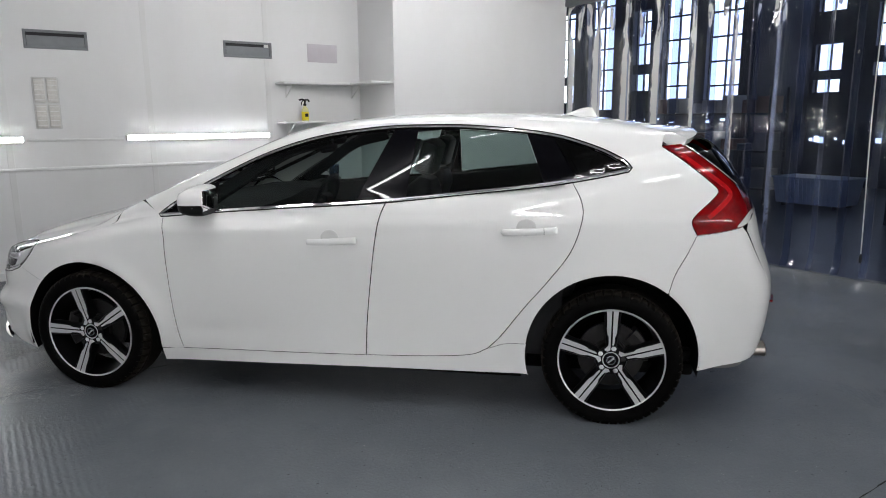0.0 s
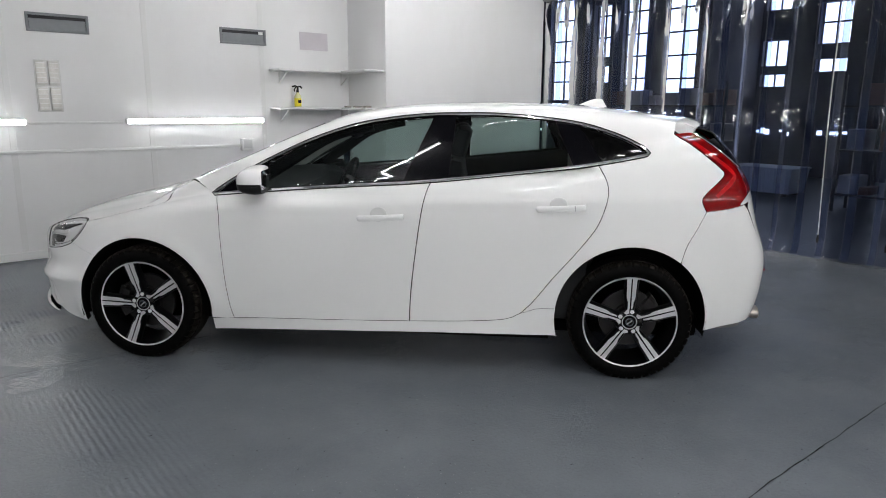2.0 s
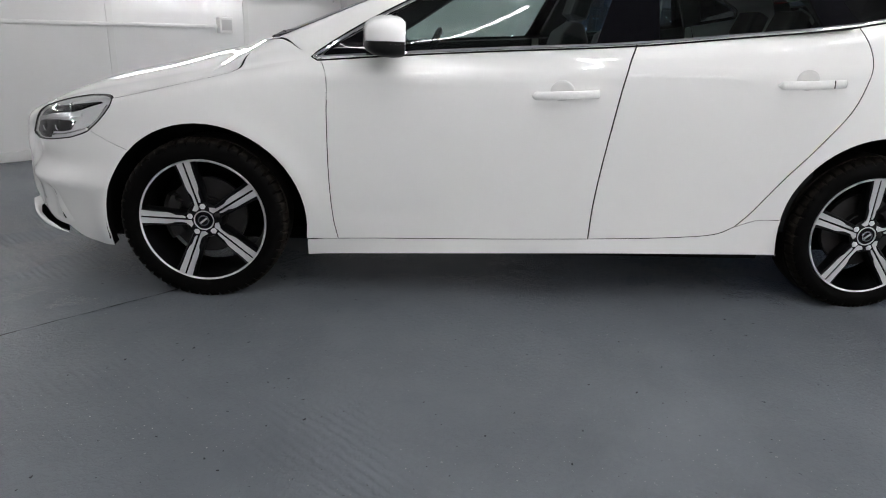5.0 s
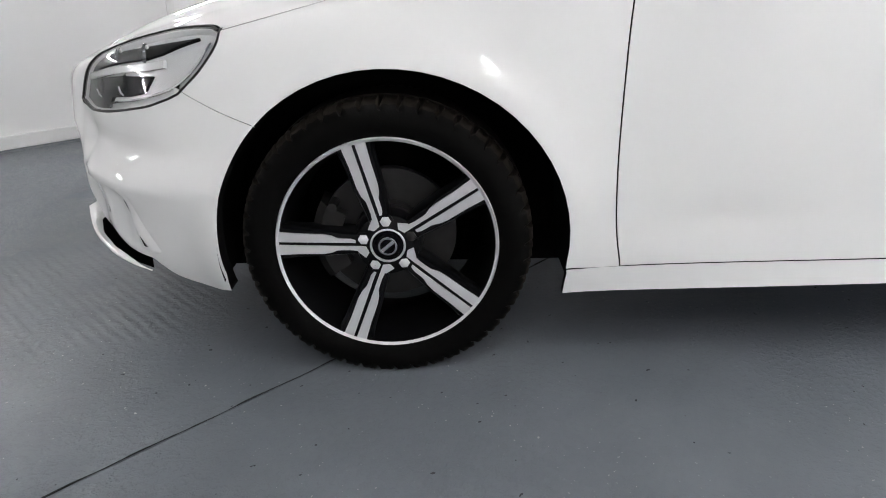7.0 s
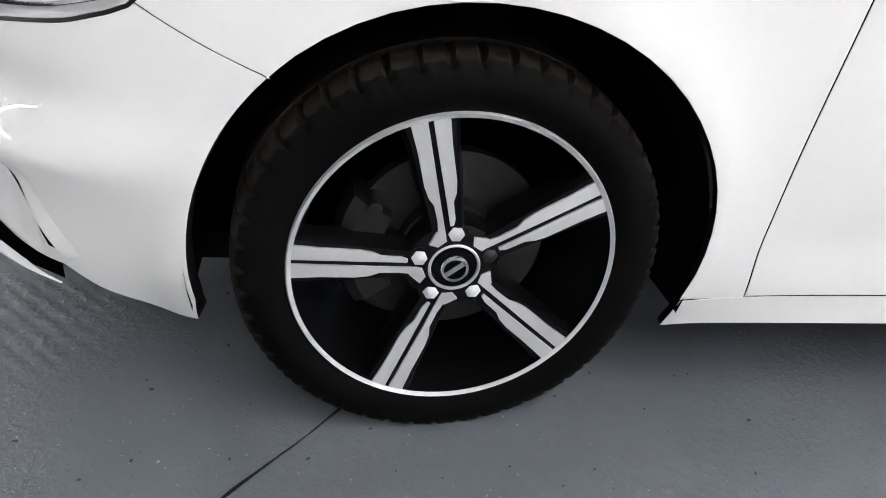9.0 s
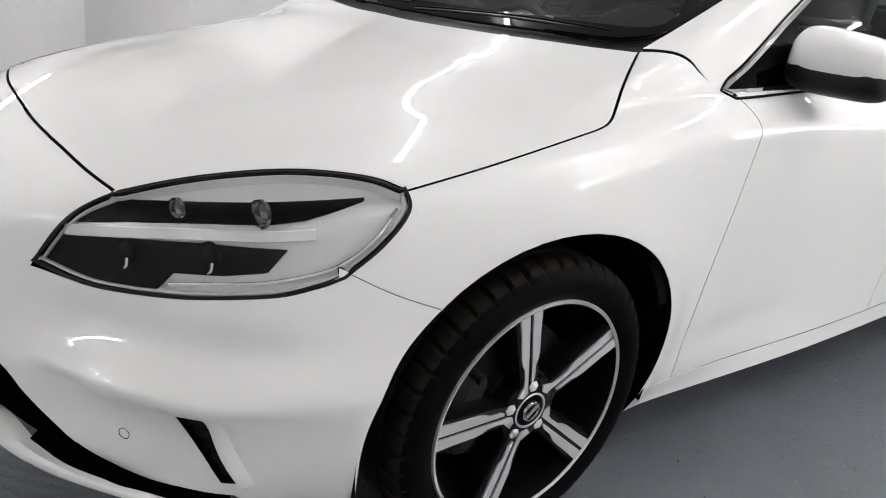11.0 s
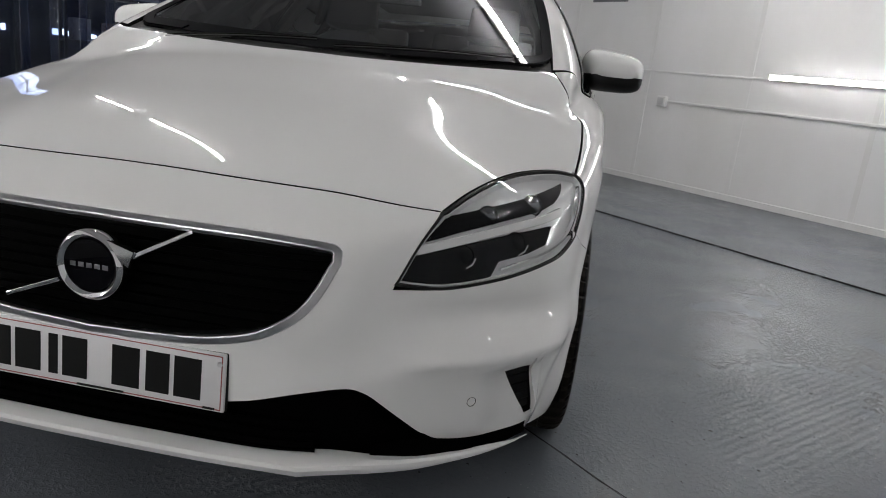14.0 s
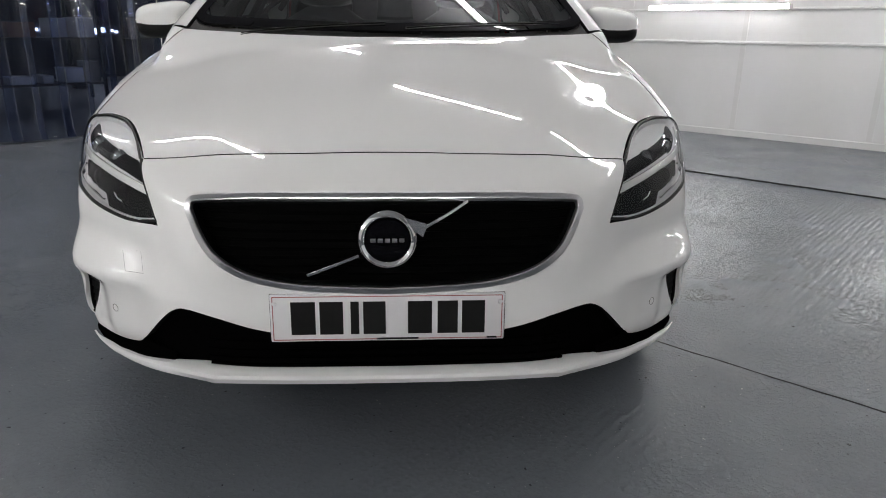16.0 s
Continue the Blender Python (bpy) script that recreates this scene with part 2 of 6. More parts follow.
def body_field(x, y, z):
    """Below zero inside the car."""
    a = np.abs(y)
    a = np.sqrt(a * a + 1e-6)
    # lower body
    flare = 0.027 * np.exp(-((z - .435) / .075) ** 2) * (1 - step(-.5, -.2, x))
    r_f = np.hypot(x - ARCH_F[0], z - ARCH_F[1])
    r_r = np.hypot(x - ARCH_R[0], z - ARCH_R[1])
    back_f = step(.1, .3, x)
    lips = (0.018 * (1 - .6 * back_f * step(.5, .25, z)) + .022 * step(.5, .25, z) * (1 - back_f)) * np.exp(-((r_f - ARCH_RAD) / .06) ** 2) + (0.014 + .020 * step(.5, .25, z)) * np.exp(-((r_r - ARCH_RAD) / .06) ** 2)
    hollow = -0.010 * np.exp(-((z - .36 - .02 * (x - 1.2)) / .05) ** 2) * step(.4, .7, x) * (1 - step(1.9, 2.25, x))
    crease = 0.006 * np.exp(-((z - (.86 + .035 * x)) / .035) ** 2) * step(.1, .6, x)
    tuck = -0.045 * step(.86, .97, z) * step(.15, .42, x) * (1 - step(.8, 1.6, x))
    side = a - (PLAN_W(x) + SECTION(z) + flare + lips + hollow + crease + tuck)
    sweep = 0.8 * np.maximum(z - .42, 0) * a * a
    chin = 0.06 * step(.30, .18, z)
    prow = -0.016 * (1 - step(.43, .52, a - .35 * (z - .56))) * step(.43, .52, z)
    shelf_in = 0.018 * step(.432, .400, z) * step(.50, .62, a) + 0.010 * step(.57, .50, z) * step(.53, .47, z - .06) * step(.50, .60, a)
    shelf_in = shelf_in + 0.022 * step(.425, .385, z) * step(.25, .29, z) * step(.668, .715, a) * step(.79, .74, a)
    n0, n1 = NOSE(a), NOSE(a + .01)
    ridge = -0.020 * np.exp(-((z - .435) / .05) ** 2) * step(.48, .66, a) + 0.014 * np.exp(-((z - .50) / .05) ** 2) * step(.45, .6, a)
    front = (n0 + .006 + sweep + chin + ridge + prow + shelf_in - x) / np.sqrt(1 + ((n1 - n0) / .01) ** 2)
    dome_edge = .40 + .20 * (x + .75)
    dome = 0.010 * (1 - step(dome_edge - .06, dome_edge + .11, a)) * step(-.95, -.6, x) * (1 - step(.15, .4, x))
    top = z - (BONNET(x) - .012 - .135 * a * a + dome)
    rear = x - (TAIL(z) - .22 * a * a - .10 * a ** 6)
    low = smax(smax(side, top, .11), smax(front, -(z - .12), .03), .05)
    low = smax(low, rear, .10)
    # cabin
    lift = np.sqrt((z - .98) ** 2 + .0009) / 2 + (z - .98) / 2
    lean = .46 + .10 * (1 - step(1.3, 2.5, x))
    cab_side = (a - (BELT_W(x) - lean * lift - .34 * lift * lift)) * .9
    roof = z - (ROOF(x) - .07 * a * a - .10 * a ** 4)
    xs = x - .17 * a * a - .10 * a ** 4
    screen = (z - (1.005 + .415 * (xs - .20))) * .92
    cab_rear = (x - (TAIL(z) - .03 - .22 * a * a)) * .8
    cab = smax(smax(cab_side, roof, .10), smax(screen, cab_rear, .03), .05)
    rise = np.maximum(x + .06, 0)
    cab = smax(cab, (z - (BONNET(x) - .012 - .135 * a * a + .9 * rise * rise - .05 * step(.12, -.12, x))) * .9, .03)
    cab = smax(cab, -.12 - x, .02)
    return smin(low, cab, .035)


def body_normal(p):
    e = 0.0015
    g = [body_field(*(p + d).T) - body_field(*(p - d).T) for d in np.eye(3) * e]
    g = np.array(g).T
    return g / np.linalg.norm(g, axis=1)[:, None]


def cast(origin, way, far=3.0, steps=150):
    """The first points of the body's surface along rays."""
    origin, way = np.asarray(origin, float), np.asarray(way, float)
    n = len(origin)
    lo, hi = np.zeros(n), np.full(n, far)
    found = np.zeros(n, bool)
    prev = np.zeros(n)
    for k in range(1, steps + 1):
        t = np.full(n, far * k / steps)
        v = body_field(*(origin + way * t[:, None]).T)
        hit = (~found) & (v < 0)
        lo[hit], hi[hit] = prev[hit], t[hit]
        found |= hit
        prev = t
    miss = ~found
    lo[miss] = hi[miss] = far
    for _ in range(26):
        mid = (lo + hi) / 2
        v = body_field(*(origin + way * mid[:, None]).T)
        lo, hi = np.where(v > 0, mid, lo), np.where(v > 0, hi, mid)
    return origin + way * hi[:, None], found


class FromSide:
    """(x, z), seen level from the side sg (-1 is the car's left)."""

    def __init__(self, sg):
        self.sg = sg

    def on(self, q):
        q = np.asarray(q, float)
        o = np.stack([q[:, 0], np.full(len(q), self.sg * 1.3), q[:, 1]], 1)
        return cast(o, np.tile((0, -self.sg, 0), (len(q), 1)), 1.3)[0]

    def flat(self, p):
        return np.stack([p[:, 0], p[:, 2]], 1)


class FromSlant:
    """(x, v), seen from above the side at 45 degrees; v = (z - |y|) / root 2."""

    def __init__(self, sg):
        self.sg = sg

    def on(self, q):
        q = np.asarray(q, float)
        c = math.sqrt(.5)
        # a point with (z - a) c = v, far out along (a, z) = (c, c)
        a0, z0 = -q[:, 1] * c + 1.9 * c, q[:, 1] * c + 1.9 * c
        o = np.stack([q[:, 0], self.sg * a0, z0], 1)
        return cast(o, np.tile((0, -self.sg * c, -c), (len(q), 1)), 2.0)[0]

    def flat(self, p):
        return np.stack([p[:, 0], (p[:, 2] - np.abs(p[:, 1])) * math.sqrt(.5)], 1)


class FromTop:
    def on(self, q):
        q = np.asarray(q, float)
        o = np.stack([q[:, 0], q[:, 1], np.full(len(q), 1.7)], 1)
        return cast(o, np.tile((0, 0, -1), (len(q), 1)), 1.7)[0]

    def flat(self, p):
        return p[:, :2].copy()


class FromRound:
    """(arc, h): seen towards an upright axis at (cx, 0), the rays leaning down by tilt. arc is the angle from the car's axis, in metres at 1 m."""

    def __init__(self, cx, face, tilt):
        self.cx, self.face, self.tilt = cx, face, tilt

    def on(self, q):
        q = np.asarray(q, float)
        th = q[:, 0]
        out = np.stack([self.face * np.cos(th), np.sin(th)], 1)
        o = np.stack([self.cx + out[:, 0] * 2.2, out[:, 1] * 2.2, q[:, 1] + self.tilt * 2.2], 1)
        w = np.stack([-out[:, 0], -out[:, 1], np.full(len(q), -self.tilt)], 1)
        return cast(o, w, 2.2, 220)[0]

    def flat(self, p):
        r = np.hypot(p[:, 0] - self.cx, p[:, 1])
        return np.stack([np.arctan2(p[:, 1], self.face * (p[:, 0] - self.cx)), p[:, 2] - self.tilt * r], 1)


def resample(loop, gap):
    """Even steps along a closed line, keeping its corners."""
    loop = np.asarray(loop, float)
    keep = [loop[0]]
    for p in loop[1:]:
        if np.linalg.norm(p - keep[-1]) > 1e-4:
            keep.append(p)
    if np.linalg.norm(keep[0] - keep[-1]) < 1e-4:
        keep.pop()
    out = []
    for i, p in enumerate(keep):
        q = keep[(i + 1) % len(keep)]
        k = max(1, int(round(np.linalg.norm(q - p) / gap)))
        out += [p + (q - p) * j / k for j in range(k)]
    return np.array(out)


def area(loop):
    x, y = loop[:, 0], loop[:, 1]
    return 0.5 * np.sum(x * np.roll(y, -1) - np.roll(x, -1) * y)


def inset(loop, d):
    """A closed line moved inwards by d (outwards where d < 0)."""
    if area(loop) < 0:
        loop = loop[::-1]
    e = np.roll(loop, -1, 0) - loop
    e /= np.linalg.norm(e, axis=1)[:, None] + 1e-12
    n = np.stack([-e[:, 1], e[:, 0]], 1)
    m = n + np.roll(n, 1, 0)
    m /= np.maximum(np.linalg.norm(m, axis=1)[:, None], .5)
    return loop + m * d


def inside(loop, q):
    x, y = q[:, 0], q[:, 1]
    r = np.zeros(len(q), bool)
    a, b = loop, np.roll(loop, -1, 0)
    for (x0, y0), (x1, y1) in zip(a, b):
        c = ((y0 > y) != (y1 > y)) & (x < (x1 - x0) * (y - y0) / (y1 - y0 + 1e-15) + x0)
        r ^= c
    return r


def panel(name, view, loop, material, parent, holes=(), gap=0.002, cell=0.022, fold=0.014, raise_by=0.0, label="", hole_gap=None, depth_of=None):
    """A skin of the body inside a closed line of the view, with folded edges and any holes."""
    from mathutils.geometry import delaunay_2d_cdt
    outer = inset(resample(loop, cell * .6), gap)
    rings = [outer] + [inset(resample(h, cell * .5), -(gap if hole_gap is None else hole_gap))[::-1] for h in holes]
    lo, hi = outer.min(0), outer.max(0)
    gx, gy = np.meshgrid(np.arange(lo[0] + cell / 2, hi[0], cell), np.arange(lo[1] + cell / 2, hi[1], cell))
    gx = gx + (np.arange(gx.shape[0]) % 2)[:, None] * cell / 2
    g = np.stack([gx.ravel(), gy.ravel()], 1)
    ok = inside(outer, g)
    for h in rings[1:]:
        ok &= ~inside(h, g)
    g = g[ok]
    edge = np.concatenate(rings)
    if len(g):
        near = np.min(((g[:, None] - edge[None]) ** 2).sum(2), 1)
        g = g[near > (cell * .45) ** 2]
    pts = np.concatenate([edge, g]) if len(g) else edge
    edges, base = [], 0
    for r in rings:
        edges += [(base + i, base + (i + 1) % len(r)) for i in range(len(r))]
        base += len(r)
    v2, _, f2, ov, _, _ = delaunay_2d_cdt([Vector(p) for p in pts], edges, [], 0, 1e-7)
    q = np.array([tuple(v) for v in v2])
    tri = np.array([f for f in f2 if len(f) == 3])
    mid = q[tri].mean(1)
    good = inside(outer, mid)
    for h in rings[1:]:
        good &= ~inside(h, mid)
    tri = tri[good]
    p = view.on(q)
    n = body_normal(p)
    if raise_by or depth_of is not None:
        p = p + n * (raise_by + (depth_of(q, p) if depth_of is not None else 0))[..., None] if depth_of is not None else p + n * raise_by
    # make the faces look outwards
    a, b, c = p[tri[:, 0]], p[tri[:, 1]], p[tri[:, 2]]
    flip = (np.cross(b - a, c - a) * n[tri[:, 0]]).sum(1) < 0
    tri[flip] = tri[flip][:, ::-1]
    # folded edge: run along the border edges
    count = {}
    for t in tri:
        for i in range(3):
            e = (t[i], t[(i + 1) % 3])
            count[e] = count.get(e, 0) + 1
    border = [e for e in count if (e[1], e[0]) not in count]
    verts, norms, faces = [tuple(v) for v in p], [tuple(v) for v in n], [tuple(int(i) for i in t) for t in tri]
    if fold:
        side = {}
        for i, j in border:
            t = p[j] - p[i]
            o = np.cross(t, n[i])
            o /= np.linalg.norm(o) + 1e-12
            side.setdefault(i, []).append(o)
            side.setdefault(j, []).append(o)
        ids = {}
        for i, os in side.items():
            o = np.mean(os, 0)
            o /= np.linalg.norm(o) + 1e-12
            rim = p[i] + o * .0008 - n[i] * .0012
            ids[i] = len(verts)
            verts += [tuple(rim), tuple(rim - n[i] * fold)]
            norms += [tuple(o), tuple(o)]
        for i, j in border:
            s, t = ids[i], ids[j]
            faces += [(j, i, s, t), (t, s, s + 1, t + 1)]
    me = bpy.data.meshes.new(name)
    me.from_pydata(verts, [], faces)
    for pl in me.polygons:
        pl.use_smooth = True
    me.normals_split_custom_set_from_vertices([Vector(v).normalized() for v in norms])
    me.materials.append(material)
    if fold:
        # inner fold faces coloured black to put the shade into panel gaps
        me.materials.append(BLACK_CAVITY)
        k0 = len(faces) - len(border) * 2
        for i in range(len(border)):
            me.polygons[k0 + 2 * i + 1].material_index = 1
    ob = new(name, me)
    ob.parent = parent
    if label:
        tagged(ob, label)
    return ob


def arc(center, r, a0, a1, n=24):
    t = np.radians(np.linspace(a0, a1, n))
    return np.stack([center[0] + r * np.cos(t), center[1] + r * np.sin(t)], 1)


def join(*parts):
    return np.concatenate([np.asarray(p, float).reshape(-1, 2) for p in parts])


def to_view(view, other, line):
    """A flat line of one view carried over the surface into another view."""
    return view.flat(other.on(line))

TOP, FRONT_ROUND, REAR_ROUND = FromTop(), FromRound(.12, -1, .30), FromRound(2.35, 1, .0)


class FromFront:
    def on(self, q):
        q = np.asarray(q, float)
        o = np.stack([np.full(len(q), -1.3), q[:, 0], q[:, 1]], 1)
        return cast(o, np.tile((1, 0, 0), (len(q), 1)), 1.6, 200)[0]

    def flat(self, p):
        return p[:, 1:].copy()


FRONT = FromFront()
car = thing("car", "glossy white five-door hatchback car parked on grey floor", "car")


def flip(line):
    """The same line on the car's other side (second number negated)."""
    return np.asarray(line, float) * (1, -1)


# lines in the side view (x, z)
belt_line = np.stack([np.linspace(.43, 2.70, 40), BELT(np.linspace(.43, 2.70, 40))], 1)
win_top = spline([(.43, .932), (.56, 1.015), (.72, 1.105), (.96, 1.218), (1.21, 1.298), (1.50, 1.341), (1.75, 1.352), (2.0, 1.348), (2.33, 1.315), (2.53, 1.262), (2.66, 1.205), (2.70, 1.172)], 6)
door_front = spline([(.455, .925), (.480, .86), (.478, .72), (.481, .50), (.493, .34), (.512, .240)], 6)
door_sill_f = spline([(.512, .240), (1.0, .257), (1.50, .274)], 6)
door_mid = spline([(1.612, 1.021), (1.585, .95), (1.56, .83), (1.527, .60), (1.507, .42), (1.50, .274)], 6)
door_sill_r = spline([(1.50, .274), (1.80, .286), (2.0, .303), (2.085, .337)], 6)
door_rear = spline([(2.085, .337), (2.150, .405), (2.255, .545), (2.36, .675), (2.455, .81), (2.50, .95), (2.495, 1.03), (2.45, 1.117)], 6)
tail_front = spline([(2.845, 1.262), (2.95, 1.185), (3.048, 1.105), (3.070, 1.075), (3.045, 1.04), (2.975, .975), (2.962, .94), (2.985, .89)], 6)
tail_back = spline([(2.985, .89), (3.09, .905), (3.19, .93), (3.225, .965), (3.225, 1.03), (3.17, 1.08), (3.05, 1.18), (2.93, 1.27)], 6)
bump_rear = spline([(2.985, .89), (2.945, .80), (2.905, .72), (2.88, .635)], 5)


def belt_part(x0, x1, n=16):
    x = np.linspace(x0, x1, n)
    return np.stack([x, BELT(x)], 1)


def arch_angle(center, p):
    return math.degrees(math.atan2(p[1] - center[1], p[0] - center[0]))


# lines from above (x, |y|)
bonnet_front = spline([(-.731, 0), (-.727, .20), (-.705, .40), (-.672, .560)], 8)
lamp_top = spline([(-.672, .560), (-.56, .606), (-.44, .668), (-.355, .740), (-.318, .802)], 6)
bonnet_side = spline([(-.318, .802), (-.15, .812), (.01, .814), (.095, .808), (.155, .775), (.20, .748), (.262, .712)], 6)
bonnet_back = spline([(.262, .712), (.215, .60), (.15, .38), (.105, .15), (.10, 0)], 6)
screen_side = spline([(.276, .706), (.40, .694), (.61, .668), (.83, .632), (1.02, .588)], 6)
roof_side = spline([(1.02, .588), (1.3, .586), (1.8, .584), (2.4, .560), (2.88, .505)], 6)
screen_foot = [(.335, .686), (.300, .664), (.268, .620), (.215, .46), (.17, .25), (.15, 0)]

# lines of the front (3D, left side), then as the front view sees them
lamp_low3 = spline([(-.768, -.497, .566), (-.715, -.598, .567), (-.62, -.70, .578), (-.52, -.782, .602), (-.46, -.815, .625), (-.425, -.832, .646)], 6)
lamp_back3 = spline([(-.425, -.832, .646), (-.365, -.836, .69), (-.322, -.828, .735), (-.318, -.802, .770)], 6)
lamp_in3 = spline([(-.672, -.560, .702), (-.735, -.528, .64), (-.768, -.497, .566)], 6)


def front_round(line3):
    return FRONT_ROUND.flat(np.asarray(line3, float))


def both(left):
    """A closed loop in a view whose first number changes sign across the car, from its left half, centre to centre."""
    left = np.asarray(left, float)
    return np.concatenate([left, (left * (-1, 1))[::-1]])


# --- bonnet
b_half = join(bonnet_front, lamp_top, bonnet_side, bonnet_back)
bonnet = panel("bonnet", TOP, np.concatenate([b_half, flip(b_half)[::-1]]), PAINT, car, gap=.0052, cell=.02)

# --- bumper
bonnet_front_r = to_view(FRONT_ROUND, TOP, flip(bonnet_front))
slit_top3 = spline([(-.742, -.576, .286), (-.712, -.606, .263), (-.665, -.665, .253), (-.61, -.730, .256), (-.56, -.785, .258)], 5)
intake_top = spline([(0, .352), (-.20, .352), (-.28, .362), (-.37, .386), (-.44, .397), (-.475, .389), (-.512, .358), (-.576, .286)], 6)
arch_seam = (-.258, .572)
seam_wing_bump = spline([(-.425, .646), (-.34, .603), arch_seam], 10)
a_seam, a_bot = arch_angle(ARCH_F, arch_seam), 190
SIDE_L = FromSide(-1)
bump_low = spline([(-.367, .188), (-.42, .182), (-.50, .206), (-.56, .258)], 6)
bump_loop = join(
    bonnet_front_r, front_round(lamp_in3), front_round(lamp_low3),
    to_view(FRONT_ROUND, SIDE_L, seam_wing_bump), to_view(FRONT_ROUND, SIDE_L, arc(ARCH_F, ARCH_RAD, a_seam, a_bot)),
    to_view(FRONT_ROUND, SIDE_L, bump_low), front_round(slit_top3)[::-1],
    to_view(FRONT_ROUND, FRONT, intake_top)[::-1])
grille_half = join(spline([(0, .655), (-.25, .653), (-.375, .648)], 6), spline([(-.375, .648), (-.412, .642), (-.418, .622)], 4),
                   spline([(-.418, .622), (-.39, .56), (-.355, .520), (-.29, .484), (-.18, .460), (0, .452)], 6))
grille_loop_f = np.concatenate([grille_half, (grille_half * (-1, 1))[::-1]])
grille_loop = to_view(FRONT_ROUND, FRONT, grille_loop_f)
fog3 = np.array([(-.636, -.718, .392), (-.604, -.775, .403), (-.586, -.784, .345), (-.556, -.787, .283), (-.583, -.773, .283)])
fog_l = front_round(fog3)
bumper = panel("front_bumper", FRONT_ROUND, both(bump_loop), PAINT, car, holes=[grille_loop, fog_l, fog_l * (-1, 1)], gap=.0009, cell=.018, hole_gap=0.0, fold=.03)

roof_half = join(spline([(1.075, 0), (1.06, .30), (1.02, .588)], 6), roof_side, spline([(2.88, .505), (2.93, .30), (2.95, 0)], 6))
roof = panel("roof", TOP, np.concatenate([roof_half, flip(roof_half)[::-1]]), PAINT, car, gap=.001, cell=.03)
ws_half = join(spline([(1.06, 0), (1.045, .30), (1.005, .588)], 6), [q for q in screen_side[::-1] if .36 < q[0] < 1.0], spline(screen_foot, 6))
windscreen = panel("windscreen", TOP, np.concatenate([ws_half, flip(ws_half)[::-1]]), GLASS_SCREEN, car, gap=.003, cell=.03, fold=.004, raise_by=-.004, label="clear curved windscreen glass")
windscreen.visible_shadow = False

for sg in (-1, 1):
    SIDE, SLANT = FromSide(sg), FromSlant(sg)
    up = lambda line: np.asarray(line, float) * (1, sg)
    # doors
    loop = join(belt_part(.46, 1.61), door_mid, door_sill_f[::-1], door_front[::-1])
    door_f = panel("front_door", SIDE, loop, PAINT, car, gap=.0032)
    loop = join(belt_part(1.612, 2.45), door_rear[::-1], door_sill_r[::-1], door_mid[::-1])
    door_r = panel("rear_door", SIDE, loop, PAINT, car, gap=.0032)
    # sill
    sill_low = spline([(.391, .165), (1.0, .197), (1.6, .217), (2.276, .224)], 8)
    quarter_foot = spline([(2.085, .337), (2.17, .365), (2.264, .372)], 4)
    loop = join([(.393, .236)], door_sill_f, door_sill_r, quarter_foot, arc(ARCH_R, ARCH_RAD, 173, 196, 6)[1:], sill_low[::-1], [(.392, .20)])
    panel("sill", SIDE, loop, PAINT, car, gap=.001)
    # front wing
    seam_b = to_view(SLANT, TOP, up(bonnet_side))
    l3 = lambda line: SLANT.flat(np.asarray(line, float))
    wing = join(seam_b, to_view(SLANT, SIDE, spline([(.36, .965), (.44, .927)], 4)), to_view(SLANT, SIDE, door_front), to_view(SLANT, SIDE, [(.391, .238)]),
                to_view(SLANT, SIDE, arc(ARCH_F, ARCH_RAD, -7, a_seam)), to_view(SLANT, SIDE, seam_wing_bump[::-1]), l3(lamp_back3 * (1, 1, 1)))
    panel("front_wing", SLANT, wing, PAINT, car, gap=.0012)
    # body side: pillar, cant rail and rear quarter in one
    a_r0, a_r1 = 173, arch_angle(ARCH_R, (2.875, .63))
    q_loop = join(to_view(SLANT, TOP, up(screen_side)), to_view(SLANT, TOP, up(roof_side[1:])), to_view(SLANT, SIDE, tail_front), to_view(SLANT, SIDE, bump_rear[1:]),
                  to_view(SLANT, SIDE, arc(ARCH_R, ARCH_RAD, a_r1, a_r0)), to_view(SLANT, SIDE, quarter_foot[::-1]), to_view(SLANT, SIDE, door_rear[1:]),
                  to_view(SLANT, SIDE, belt_part(2.46, 2.70, 6)), to_view(SLANT, SIDE, win_top[::-1]), to_view(SLANT, SIDE, [(.36, .967)]))
    panel("body_side", SLANT, q_loop, PAINT, car, gap=.0015)
    # windows
    def cut(x_low, x_high):
        """The outline of the window band between two slanting lines, each given by its foot and head."""
        (f0, h0), (f1, h1) = x_low, x_high
        lowx = np.linspace(f0, f1, 14)
        lower = np.stack([lowx, BELT(lowx) + .006], 1)
        tx = np.linspace(h1, h0, 22)
        wt = win_top[np.argsort(win_top[:, 0])]
        upper = np.stack([tx, np.interp(tx, wt[:, 0], wt[:, 1]) - .004], 1)
        return join(lower, upper)
    panel("mirror_triangle", SIDE, cut((.45, .47), (.73, .73)), BLACK_GLOSS, car, gap=.003, fold=.006, raise_by=-.004)
    panel("front_window", SIDE, cut((.73, .73), (1.46, 1.60)), GLASS_TINT, car, gap=.003, fold=.003, raise_by=-.008, label="clear side window").visible_shadow = False
    panel("pillar_trim", SIDE, cut((1.46, 1.60), (1.70, 1.72)), BLACK_GLOSS, car, gap=.002, fold=.006, raise_by=-.004, label="gloss black pillar trim")
    panel("rear_window", SIDE, cut((1.70, 1.72), (2.33, 2.24)), GLASS_TINT, car, gap=.003, fold=.003, raise_by=-.008, label="clear side window").visible_shadow = False
    panel("pillar_trim", SIDE, cut((2.33, 2.24), (2.475, 2.36)), BLACK_GLOSS, car, gap=.002, fold=.006, raise_by=-.004, label="gloss black pillar trim")
